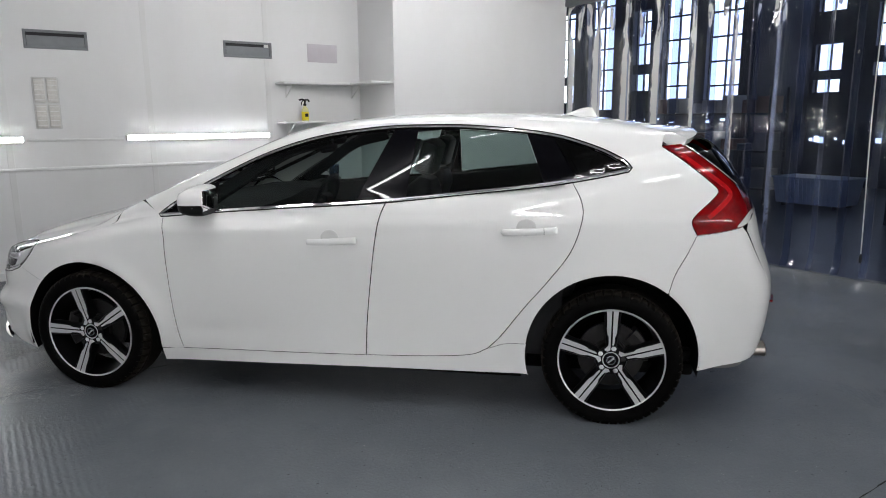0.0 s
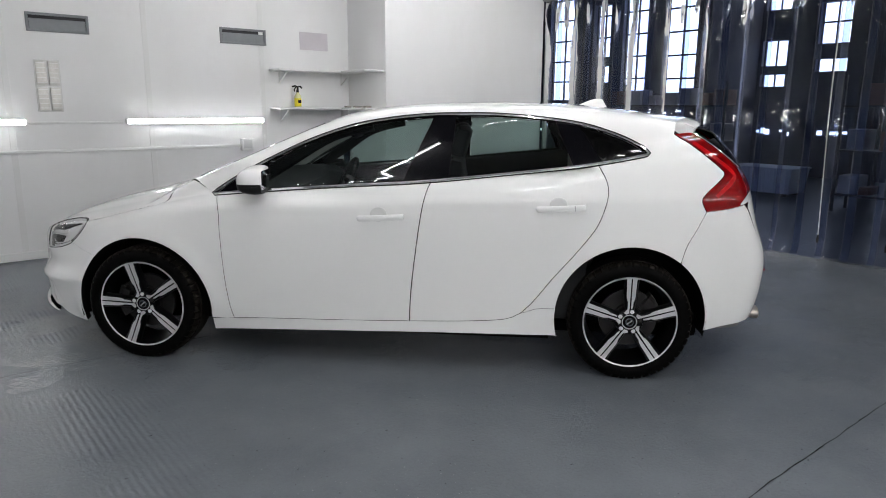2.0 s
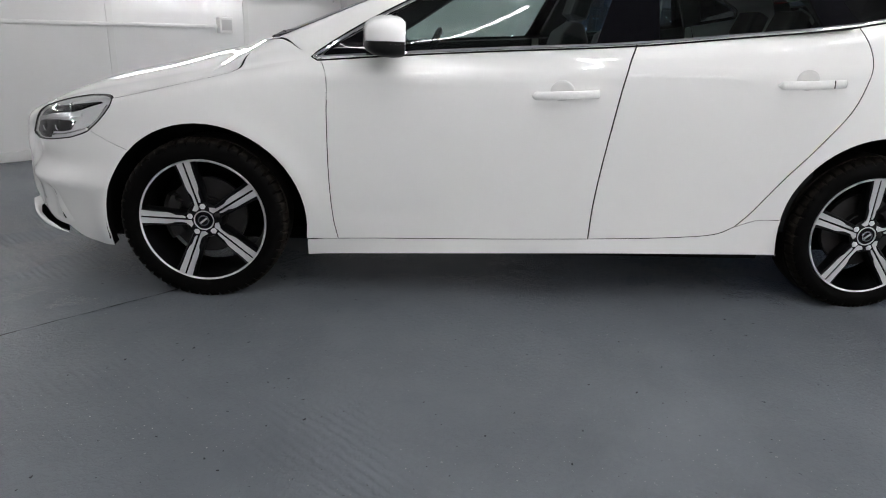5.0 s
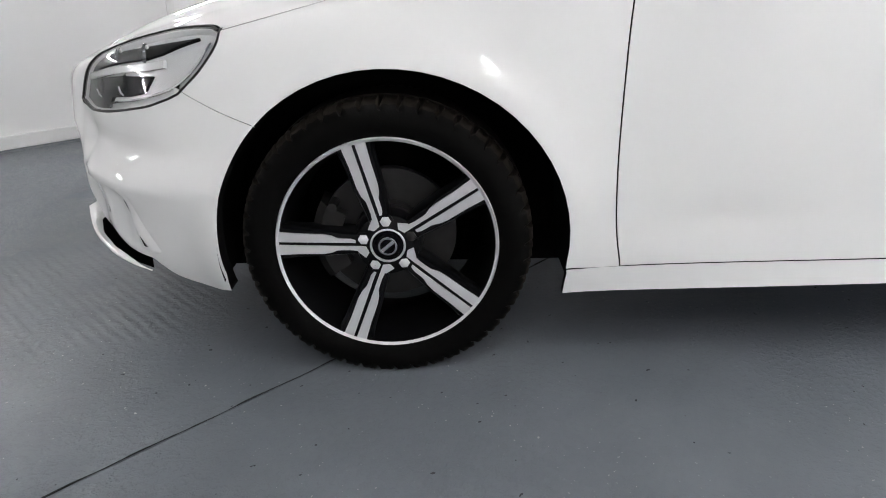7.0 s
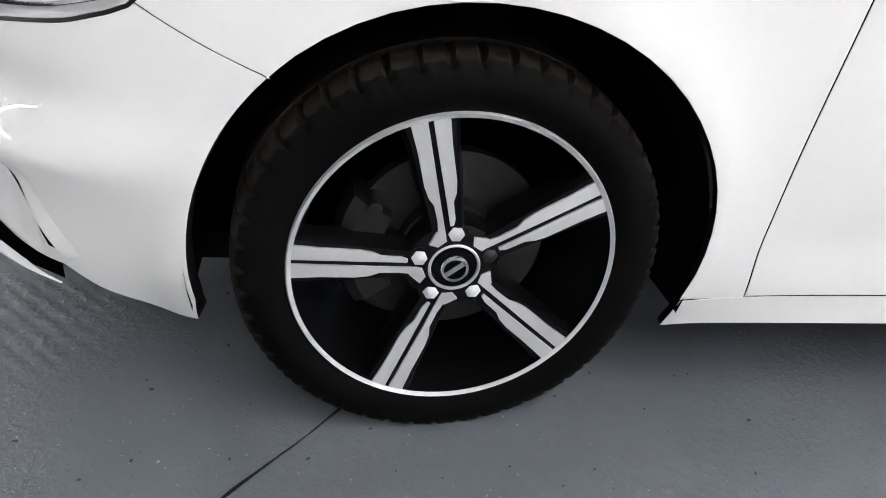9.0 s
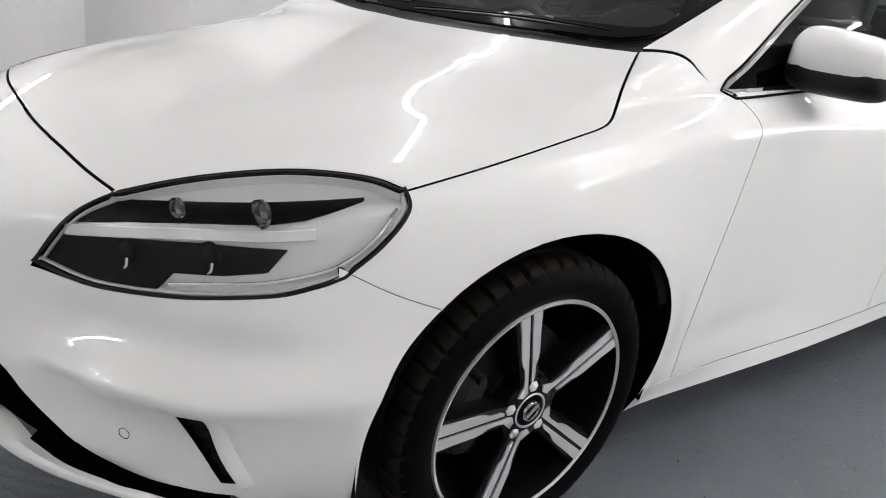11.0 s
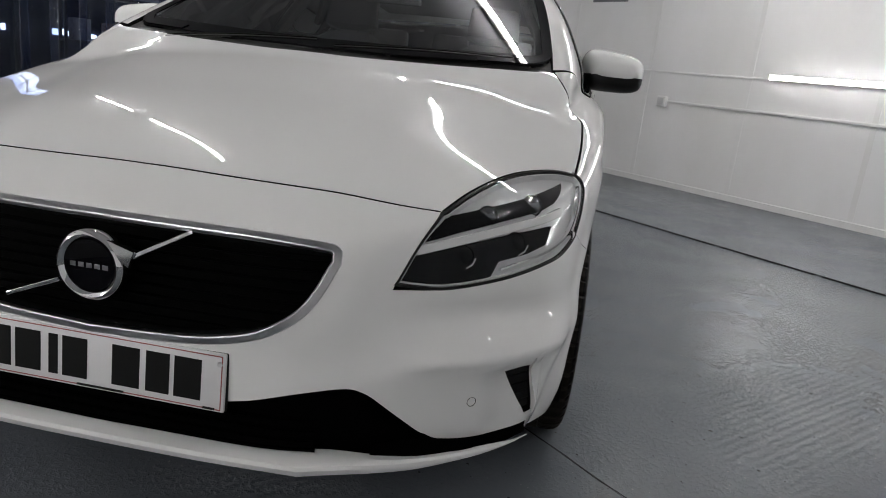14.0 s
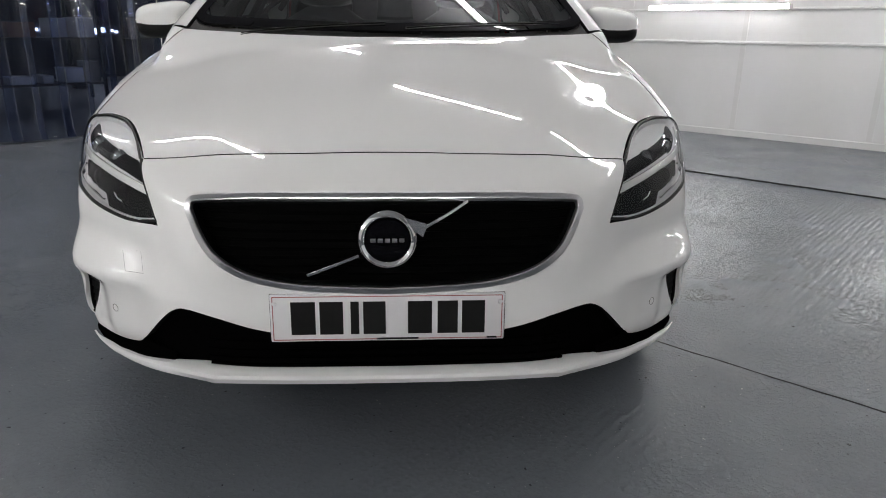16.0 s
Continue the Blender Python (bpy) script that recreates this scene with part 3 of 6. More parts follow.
    panel("quarter_window", SIDE, cut((2.475, 2.36), (2.69, 2.695)), GLASS_DARK, car, gap=.003, fold=.003, raise_by=-.006, label="dark tinted quarter window")
    # tail lamp
    lamp = join(to_view(SLANT, SIDE, tail_front), to_view(SLANT, SIDE, tail_back))
    panel("tail_lamp", SLANT, lamp, RED_LENS, car, gap=.002, raise_by=.004, fold=.02, cell=.015, label="glossy red tail lamp")
    panel("lamp_lining", SLANT, lamp, INTERIOR, car, gap=0, raise_by=-.035, fold=0, cell=.03)


# ---- car: trim, lamps, wheels ----
def on_body(view, line, lift=0.0):
    """A line of a view as points and normals on the body."""
    p = view.on(np.asarray(line, float))
    n = body_normal(p)
    return p + n * lift, n


def strip(name, view, line, width, height, material, parent, lift=0.0, closed=False, label="", cutc=0.4):
    p, n = on_body(view, line, lift)
    return part(name, sweep_bm(p, rect_section(width, height, cutc), closed=closed, normals=n), material, parent, label)


def fan_bm(points, thickness, out):
    """A flat plate from a closed outline of 3D points, thickened against out."""
    bm = bmesh.new()
    out = Vector(out)
    a = [bm.verts.new(Vector(p)) for p in points]
    b = [bm.verts.new(Vector(p) - out * thickness) for p in points]
    bm.faces.new(a)
    bm.faces.new(b[::-1])
    for i in range(len(a)):
        j = (i + 1) % len(a)
        bm.faces.new([a[j], a[i], b[i], b[j]])
    bmesh.ops.recalc_face_normals(bm, faces=bm.faces[:])
    return bm


# scuttle and wipers
sc_back = spline(screen_foot[::-1] + [(.37, .694)], 6)
sc_loop = np.concatenate([[(.276, .706)], bonnet_back, (bonnet_back * (1, -1))[::-1][1:], [(.276, -.706)], (sc_back * (1, -1))[::-1], sc_back[1:]])
panel("scuttle", TOP, sc_loop, BLACK_PLASTIC, car, gap=.001, raise_by=-.012, fold=.01, label="black plastic scuttle below the windscreen")
for y0, y1, x1 in ((.50, .02, .200), (-.05, -.60, .283)):
    q = np.stack([np.linspace(.165, x1, 14), np.linspace(y0, y1, 14)], 1)
    p, n = on_body(TOP, q, -.003)
    wiper = part("wiper", sweep_bm(p, rect_section(.008, .007), normals=n), BLACK_PLASTIC, car, "black wiper arm")
    p, n = on_body(TOP, q + (.010, 0), -.002)
    part("blade", sweep_bm(p, rect_section(.005, .008), normals=n), RUBBER, wiper)
frit = np.concatenate([(sc_back * (1, -1))[::-1], sc_back[1:]])
panel("screen_frit", TOP, np.concatenate([frit[3:-3], (frit[3:-3] * (1, .985) + (.065, 0))[::-1]]), BLACK_GLOSS, car, gap=.001, cell=.03, fold=.002, raise_by=-.002, label="black printed foot of the windscreen")
part("sensor_housing", box_bm(.985, 1.12, -.11, .11, 1.245, 1.315, .03), INTERIOR, car, "black camera housing behind the windscreen")

for sg in (-1, 1):
    edge = np.concatenate([[q for q in screen_side[::-1] if .36 < q[0] < 1.0], spline(screen_foot, 6)[:18]])
    line = np.stack([edge[:, 0] + .012 * step(.5, .30, edge[:, 0]), (edge[:, 1] - .016) * sg], 1)
    strip("screen_border", TOP, line, .034, .003, BLACK_GLOSS, car, lift=-.001, label="black printed border of the windscreen")

# lower grille insert, splitter, grille
INTAKE_MAT = mat("intake_black", (0.0015, 0.0015, 0.0015), 0.8, 0, 0.0)
low_half = np.concatenate([intake_top, FRONT.flat(slit_top3)[1:]])
low_loop = np.concatenate([low_half, np.array([(-.79, .236), (-.62, .232), (-.42, .232), (0, .226)])])
low_loop = np.concatenate([low_loop, (low_loop * (-1, 1))[::-1]])
panel("lower_intake", FRONT_ROUND, to_view(FRONT_ROUND, FRONT, np.clip(low_loop, (-.80, 0), (.80, 1))), INTAKE_MAT, car, gap=-.006, raise_by=-.018, fold=.02, label="black lower air intake")
for k in range(4):
    yy = np.linspace(-.40, .40, 30)
    zz = .262 + .021 * k
    p = FRONT.on(np.stack([yy, np.full(30, zz)], 1)) + (.012, 0, 0)
    part("slat", sweep_bm(p, rect_section(.006, .012)), INTAKE_MAT, car)
sp = np.array([(-.892, 0, .243), (-.890, .20, .243), (-.884, .385, .246), (-.800, .540, .240), (-.710, .655, .238), (-.63, .728, .236), (-.560, .776, .236)])
sp_all = np.concatenate([(sp * (1, -1, 1))[::-1], sp[1:]])
sp_line = np.concatenate([spline(sp_all[:5], 6), spline(sp_all[4:9], 6)[1:], spline(sp_all[8:], 6)[1:]])
lip = [(-.004, .004), (-.002, .012), (.014, .019), (.050, .017), (.055, .006), (.050, -.010), (.018, -.016), (.004, -.010)]
bm = bmesh.new()
rows = []
for i, q in enumerate(sp_line):
    t_ = sp_line[min(i + 1, len(sp_line) - 1)] - sp_line[max(i - 1, 0)]
    s_ = np.array((-t_[1], t_[0], 0)) / np.linalg.norm(t_[:2])
    s_ = s_ if s_[0] > 0 else -s_
    k = 1 - .58 * float(step(.40, .72, abs(q[1]))) - .38 * float(step(.68, .776, abs(q[1])))
    rows.append([bm.verts.new(tuple(q + s_ * w * (1 - .72 * float(step(.40, .60, abs(q[1]))) - .22 * float(step(.70, .776, abs(q[1])))) + np.array((0, 0, h * k - .016 * (1 - k) + .004 * (1 - k))))) for w, h in lip])
grid_faces(bm, rows, closed_v=True)
bm.faces.new(rows[0]); bm.faces.new(rows[-1][::-1])
bmesh.ops.recalc_face_normals(bm, faces=bm.faces[:])
part("splitter", bm, PAINT, car, "white front splitter lip")
for sg in (-1, 1):
    bm = bmesh.new()
    rows = []
    for f in np.linspace(0, 1, 16):
        y_ = .50 + .272 * f
        top = np.array([np.interp(y_, -slit_top3[:, 1], slit_top3[:, k]) for k in range(3)]) if y_ > .576 else np.array((-.742 - (.576 - y_) * .75, 0, .270))
        low = np.array([np.interp(y_, sp[:, 1], sp[:, k]) for k in range(3)])
        inner = np.array((top[0] + .014, sg * (y_ - .010), max(top[2] - .004, .244)))
        outer = np.array((low[0] + .010, sg * (y_ - .004), low[2] + .002))
        rows.append([bm.verts.new(tuple(v)) for v in (inner, outer, outer - (0, 0, .010), inner - (0, 0, .020))])
    grid_faces(bm, rows, closed_v=True)
    bm.faces.new(rows[0]); bm.faces.new(rows[-1][::-1])
    bmesh.ops.recalc_face_normals(bm, faces=bm.faces[:])
    part("slit_lining", bm, INTAKE_MAT, car, "black slit above the splitter lip")

gl_p, gl_n = on_body(FRONT, grille_loop_f)
keep = [0]
for i in range(1, len(gl_p)):
    if np.linalg.norm(gl_p[i] - gl_p[keep[-1]]) > .004:
        keep.append(i)
gl_p, gl_n = gl_p[keep], gl_n[keep]
SLAT_BLACK = mat("grille_black", (0.0015, 0.0015, 0.0015), 0.4, 0, 0.02)
grille = part("grille", sweep_bm(gl_p - gl_n * .004, rect_section(.016, .012), closed=True, normals=gl_n), SATIN, car, "black radiator grille with satin silver surround")
back_p = inset(grille_loop_f, .002)
bk = FRONT.on(back_p) + (.060, 0, 0)
part("grille_back", fan_bm([tuple(v) for v in bk], .004, (-1, 0, 0)), BLACK_CAVITY, grille, smooth=False)
inner = part("inner_frame", sweep_bm(gl_p + (.030, 0, 0) - gl_n * .006, rect_section(.008, .03), closed=True, normals=gl_n), SLAT_BLACK, grille)
for k in range(9):
    zz = .470 + .0195 * k
    lim = [abs(y) for y, z in grille_loop_f if abs(z - zz) < .02]
    half = max(lim) - .012 if lim else .2
    half = min(half, np.interp(zz, [.455, .47, .484, .52, .56, .62, .65], [.05, .23, .29, .355, .39, .416, .40]) - .004)
    yy = np.linspace(-half, half, 24)
    p = FRONT.on(np.stack([yy, np.full(24, zz)], 1)) + (.045, 0, 0)
    part("slat", sweep_bm(p, rect_section(.006, .014)), SLAT_BLACK, grille)


def ring_bm(r0, r1, depth, n=48, bm=None):
    prof = [(r0, 0), (r0 + .002, -.004), ((r0 + r1) / 2, -.008), (r1 - .002, -.004), (r1, 0), (r1, depth), (r0, depth), (r0, 0)]
    return lathe_bm(prof, n, "x", bm)


emblem_x = float(FRONT.on([(0, .566)])[0, 0]) + .014
emblem = part("emblem", ring_bm(.047, .063, .016), CHROME, grille, "chrome ring emblem with diagonal bar")
emblem.matrix_basis = pose(emblem_x, 0, .566)
disc = part("disc", lathe_bm([(.0005, -.002), (.046, -.002), (.048, .012), (.0005, .012)], 40, "x"), BLACK_GLOSS, emblem)
for k in range(5):
    yc = .030 - .015 * k
    part("letter_bar", box_bm(-.0032, -.001, yc - .0052, yc + .0052, -.0042, .0042, .0008), mat("letter_grey", (.16, .16, .17), .4, .5), emblem, "small grey bar across the emblem")
part("arrow", fan_bm([(-.006, -.036, .050), (-.006, -.084, .036), (-.006, -.074, .008), (-.006, -.058, .020)], .010, (-1, 0, 0)), CHROME, emblem, smooth=False)
for a, b in (((.06, -.034), (.17, -.080)), ((-.078, .026), (-.168, .076))):
    yy, zz = np.linspace(a[0], b[0], 8), .566 + np.linspace(a[1], b[1], 8)
    p = FRONT.on(np.stack([yy, zz], 1)) + (.016, 0, 0)
    part("diagonal_bar", sweep_bm(p, rect_section(.007, .009), up=(-1, 0, 0)), CHROME, grille)

# number plate
PLATE_WHITE = mat("plate_white", (0.72, 0.71, 0.72), 0.3, bump=0.05, bump_scale=200)
PLATE_RED = mat("plate_edge", (0.35, 0.10, 0.10), 0.4)
plate = part("number_plate", box_bm(-.004, .004, -.252, .252, -.0535, .0535, .003), PLATE_WHITE, car, "white number plate with dark bars")
plate.matrix_basis = pose(float(FRONT.on([(.2, .393)])[0, 0]) - .006, 0, .393, 0, 3, 0)
bm = box_bm(.002, .010, -.254, .254, -.0545, .0545, .003)
part("surround", bm, BLACK_PLASTIC, plate)
edge_line = [(-.0046, s * .246, t * .0485) for s, t in ((-1, -1), (1, -1), (1, 1), (-1, 1))]
for i in range(4):
    part("border_line", sweep_bm([edge_line[i], edge_line[(i + 1) % 4]], rect_section(.0018, .001), up=(-1, 0, 0)), PLATE_RED, plate)
for yc, w in ((.182, .052), (.122, .050), (.072, .018), (.030, .048), (-.068, .052), (-.128, .044), (-.184, .050)):
    part("bar", box_bm(-.0052, -.0042, yc - w / 2, yc + w / 2, -.037, .037), BLACK_PLASTIC, plate)
for yc, w in ((-.02, .09), (-.225, .022)):
    part("bar", box_bm(-.0052, -.0042, yc - w / 2, yc + w / 2, -.050, -.046), BLACK_PLASTIC, plate)
for yc in (-.242, .242):
    s_ = part("screw", lathe_bm([(.0005, -.0075), (.004, -.007), (.0055, -.0042)], 14, "x"), PLATE_WHITE, plate)
    s_.location = (0, yc, .034)

# sensors, tow eye cover, fog slots
for sg in (-1, 1):
    c = FRONT_ROUND.on(FRONT_ROUND.flat(np.array([(-.705, sg * .672, .347)])))
    n = body_normal(c)[0]
    q = Vector(n).to_track_quat("Z", "Y").to_matrix().to_4x4()
    s_ = part("parking_sensor", lathe_bm([(.0005, .0005), (.0085, .0005), (.0088, -.004)], 20, "z"), PAINT, car)
    s_.matrix_basis = Matrix.Translation(c[0]) @ q
    r_ = part("ring", lathe_bm([(.0087, .0002), (.0099, .0008), (.0100, -.003), (.0087, -.003)], 20, "z"), BLACK_PLASTIC, s_)
    f2 = fog_l * (1 if sg < 0 else -1, 1)
    p = FRONT_ROUND.on(resample(f2, .02))
    n = body_normal(p)
    edge = spline([f2[1] + (f2[1] - f2[2]) * .35, f2[1], f2[2], f2[3], f2[3] + (f2[3] - f2[2]) * .25], 8)
    along = np.gradient(edge, axis=0)
    out_ = np.stack([along[:, 1], -along[:, 0]], 1) / np.linalg.norm(along, axis=1)[:, None]
    out_ *= np.sign(((edge - f2.mean(0)) * out_).sum(1).mean())
    h_ = np.sin(np.linspace(0, math.pi, len(edge)))[:, None] ** 1.1
    bm = bmesh.new()
    lines = []
    for shift, lift in ((.026, -.002), (.018, .0012), (.010, .0042), (.004, .0068), (-.001, .0072), (-.002, -.004)):
        p_, n_ = on_body(FRONT_ROUND, edge + out_ * shift)
        lines.append([bm.verts.new(tuple(v)) for v in p_ + n_ * (lift * h_ - .001 * (1 - h_))])
    grid_faces(bm, lines)
    bmesh.ops.recalc_face_normals(bm, faces=bm.faces[:])
    part("slot_flange", bm, PAINT, car)
    slot = part("fog_slot", fan_bm([tuple(v) for v in p - n * .024], .004, tuple(n.mean(0))), BLACK_CAVITY, car, "black air slot at the bumper corner", smooth=False)
    for k in range(5):
        f = (k + .7) / 5.4
        q0, q1 = fog3[0] * (1 - f) + fog3[4] * f, fog3[1] * (1 - f) + fog3[3] * f
        ends = np.stack([q0, q1]) * (1, 1 if sg < 0 else -1, 1)
        ends = FRONT_ROUND.on(FRONT_ROUND.flat(ends))
        ends = ends - body_normal(ends) * .014
        part("fin", sweep_bm([tuple(e) for e in ends], rect_section(.004, .018)), BLACK_PLASTIC, slot)
tow = np.array([(.563, .497), (.618, .493), (.602, .452), (.552, .455)])
tow_loop = resample(np.concatenate([tow]), .008)
p, n = on_body(FRONT, tow_loop, .0)
part("tow_eye_cover", sweep_bm(p, rect_section(.0010, .0006), closed=True, normals=n), mat("seam_grey", (.30, .30, .30), .7, 0, .1), car)

# head lamps
LAMP_SATIN = mat("lamp_satin", (0.68, 0.68, 0.69), 0.30, 0.15, 0.5)
LAMP_DARK = mat("lamp_dark", (0.005, 0.005, 0.006), 0.5, 0, 0.04)
LAMP_GUIDE = mat("light_guide", (0.78, 0.78, 0.78), 0.15, 0.0, 0.5, 1.0)
PROJECTOR = mat("projector_glass", (0.25, 0.26, 0.27), 0.05, 0.9)
LAMP_VIEW = FromRound(.12, -1, .85)


def lamp_round(line3):
    return LAMP_VIEW.flat(np.asarray(line3, float))


lamp_loop = join(lamp_round(lamp_in3), lamp_round(lamp_low3)[1:], lamp_round(lamp_back3)[1:], to_view(LAMP_VIEW, TOP, flip(lamp_top))[::-1][1:])
pod_up3 = np.array([(-.727, -.543, .648), (-.701, -.554, .678), (-.671, -.564, .700), (-.62, -.618, .712), (-.521, -.701, .730), (-.375, -.774, .752), (-.435, -.773, .723), (-.461, -.766, .709), (-.507, -.741, .695), (-.599, -.671, .682), (-.671, -.604, .667), (-.714, -.557, .652)])
pod_low3 = np.array([(-.768, -.500, .571), (-.747, -.526, .625), (-.677, -.608, .640), (-.591, -.69, .653), (-.488, -.767, .661), (-.515, -.761, .627), (-.567, -.725, .614), (-.625, -.676, .606), (-.648, -.668, .582), (-.690, -.622, .573), (-.738, -.556, .569)])
for sg in (-1, 1):
    sx = 1 if sg < 0 else -1
    head = panel("head_lamp", LAMP_VIEW, lamp_loop * (sx, 1), LAMP_SATIN, car, gap=.003, raise_by=-.019, fold=.02, cell=.015, label="clear head lamp with dark insides")
    lens = panel("lens", LAMP_VIEW, lamp_loop * (sx, 1), GLASS_LENS, head, gap=.0032, raise_by=-.001, fold=.0, cell=.014, label="clear lens")
    lens.visible_shadow = False
    ring = resample(inset(resample(lamp_loop * (sx, 1), .012), .0040), .012)
    p, n = on_body(LAMP_VIEW, ring, -.0015)
    part("seal", sweep_bm(p, rect_section(.0052, .005), closed=True, normals=n), BLACK_PLASTIC, head, "black rubber seal")
    p, n = on_body(LAMP_VIEW, resample(inset(resample(lamp_loop * (sx, 1), .012), .0095), .012), -.013)
    part("side_wall", sweep_bm(p, rect_section(.003, .015), closed=True, normals=n), LAMP_SATIN, head)
    rim3 = spline([(-.63, -.680, .593), (-.53, -.757, .612), (-.46, -.800, .637), (-.415, -.818, .662), (-.370, -.824, .70), (-.338, -.814, .735)], 6)
    p, n = on_body(LAMP_VIEW, lamp_round(rim3) * (sx, 1), -.010)
    part("inner_rim", sweep_bm(p, rect_section(.005, .008), normals=n), CHROME, head, "bright rim line inside the lamp")
    up = panel("upper_pod", LAMP_VIEW, lamp_round(pod_up3) * (sx, 1), LAMP_DARK, head, gap=.0005, raise_by=-.012, fold=.006, cell=.014)
    lo_ = panel("lower_pod", LAMP_VIEW, lamp_round(pod_low3) * (sx, 1), LAMP_DARK, head, gap=.0005, raise_by=-.012, fold=.006, cell=.014)
    guide3 = spline([(-.738, -.535, .634), (-.66, -.622, .653), (-.587, -.688, .666), (-.513, -.744, .676), (-.45, -.78, .686)], 6)
    p, n = on_body(LAMP_VIEW, lamp_round(guide3) * (sx, 1), -.012)
    part("running_light", sweep_bm(p, rect_section(.017, .009), normals=n), LAMP_GUIDE, head, "white running light bar")
    for host, c3, r in ((up, (-.610, -.640, .697), .018), (up, (-.517, -.722, .711), .020), (lo_, (-.583, -.703, .636), .020), (lo_, (-.678, -.614, .620), .019)):
        q = lamp_round(np.array([c3])) * (sx, 1)
        p, n = on_body(LAMP_VIEW, q, -.0165)
        dome = part("projector", lathe_bm([(.0003, .008), (r * .5, .007), (r * .85, .004), (r, 0), (r * 1.12, .002), (r * 1.15, -.004)], 20, "z"), PROJECTOR if host is up else LAMP_DARK, host, "round glass projector")
        dome.matrix_basis = Matrix.Translation(p[0]) @ Vector((-.9, n[0][1] * .5, .1)).to_track_quat("Z", "Y").to_matrix().to_4x4()
        if host is lo_:
            hx = [(-.001, r * 1.2 * math.cos(a), r * 1.2 * math.sin(a)) for a in np.radians(range(180, 361, 36))]
            h_ = part("reflector_edge", sweep_bm(hx, rect_section(.002, .003), up=(-1, 0, 0)), LAMP_SATIN, host)
            h_.matrix_basis = Matrix.Translation(p[0] + n[0] * .003)
        else:
            a_ = part("bracket", fan_bm([(-.012, 0, .016), (-.008, 0, .016), (.012, 0, -.012), (-.010, 0, -.012)], .004, (0, -1, 0)), LAMP_GUIDE, host)
            a_.matrix_basis = Matrix.Translation(p[0] + n[0] * .003 + np.array((.012, 0, 0))) @ pose(0, 0, 0, 0, 0, 40 * sg)

# window surround, handles, mirrors
for sg in (-1, 1):
    SIDE, SLANT = FromSide(sg), FromSlant(sg)
    dlo = resample(join(belt_part(.445, 2.69, 40), win_top[::-1]), .03)
    p, n = on_body(SIDE, dlo, .0025)
    trim = part("window_trim", sweep_bm(p, rect_section(.011, .008), closed=True, normals=n), CHROME, car, "bright chrome strip round the side windows")
    p, n = on_body(SIDE, inset(dlo, -.009), .001)
    part("seal", sweep_bm(p, rect_section(.005, .006), closed=True, normals=n), RUBBER, trim)
    for xh, zh in ((1.355, .838), (2.27, .905)):
        c, n = on_body(SIDE, np.array([(xh, zh)]))
        tilt = 3.5
        base = Matrix.Translation(c[0]) @ pose(0, 0, 0, 0, -tilt, 0)
        bar_l = np.array([(-.125, .010), (-.11, .022), (-.05, .034), (.02, .036), (.085, .033), (.118, .024), (.124, .010)])
        line = spline(bar_l, 5)
        bm = bmesh.new()
        rows = []
        for i, (u, h) in enumerate(line):
            f = i / (len(line) - 1)
            hh = .0135 * min(1, (math.sin(math.pi * min(max(f, .02), .98))) * 2.2) + .002
            rows.append([bm.verts.new((u, sg * (h + .007 * math.sin(a)), hh * math.cos(a) - .004)) for a in np.linspace(0, 2 * math.pi, 12, endpoint=False)])
        grid_faces(bm, rows, closed_v=True)
        bm.faces.new(rows[0]); bm.faces.new(rows[-1][::-1])
        bmesh.ops.recalc_face_normals(bm, faces=bm.faces[:])
        handle = part("door_handle", bm, PAINT, car, "white door handle")
        handle.matrix_basis = base
        # recess is a near-flat disc; its shade is set by duller white
        cup = part("handle_cup", lathe_bm([(.0005, .0008), (.030, .0010), (.039, .0022), (.043, .0012), (.045, -.002)], 32, "y"), mat("cup_shade", (.62, .62, .61), .3, 0, .5, 1.0), handle, "near-flat round disc with the handle recess's shade in its colour")
        cup.matrix_basis = pose(-.012, 0, .010) if sg > 0 else pose(-.012, 0, .010, 0, 0, 180)
        cup.scale = (1, 1, .85)
        if xh > 2:
            part("end_gap", box_bm(.066, .068, sg * .030 - .014, sg * .030 + .012, -.018, .010), BLACK_PLASTIC, handle)
    # mirror
    mir = part("door_mirror", bmesh.new(), PAINT, car, "white door mirror with black underside")
    prof = [(-.075, .62, .40), (-.066, .80, .66), (-.045, .93, .86), (-.015, 1.0, .97), (.02, 1.0, 1.0), (.045, .97, .97), (.056, .93, .92)]

    def mirror_rows(bm, z_scale_up, z_scale_dn, grow=1.0):
        rows = []
        for xo, wy, wz in prof:
            row = []
            for a in np.linspace(0, 2 * math.pi, 36, endpoint=False):
                ca, sa = math.cos(a), math.sin(a)
                yy = abs(ca) ** .50 * (1 if ca > 0 else -1) * .108 * wy
                zz = abs(sa) ** .58 * (1 if sa > 0 else -1)
                zz *= (.084 - .024 * (yy / .108 + 1) / 2) * z_scale_up * wz if sa > 0 else .055 * z_scale_dn * wz
                row.append(bm.verts.new((xo * grow, sg * yy, zz)))
            rows.append(row)
        grid_faces(bm, rows, closed_v=True)
        bm.faces.new(rows[0])
        bm.faces.new(rows[-1][::-1])
        bmesh.ops.recalc_face_normals(bm, faces=bm.faces[:])
        return bm
    bm = mirror_rows(bmesh.new(), 1.0, .70)
    me = mir.data
    bm.to_mesh(me)
    bm.free()
    for f in me.polygons:
        f.use_smooth = True
    me.set_sharp_from_angle(angle=radians(40))
    if not me.materials:
        me.materials.append(PAINT)
    M = pose(.695, sg * .908, 1.012, 0, 0, sg * -8)
    mir.matrix_basis = M
    under = part("mirror_base", mirror_rows(bmesh.new(), .05, 1.02, .985), BLACK_PLASTIC, mir, "black mirror underside")
    under.location = (0, 0, -.012)
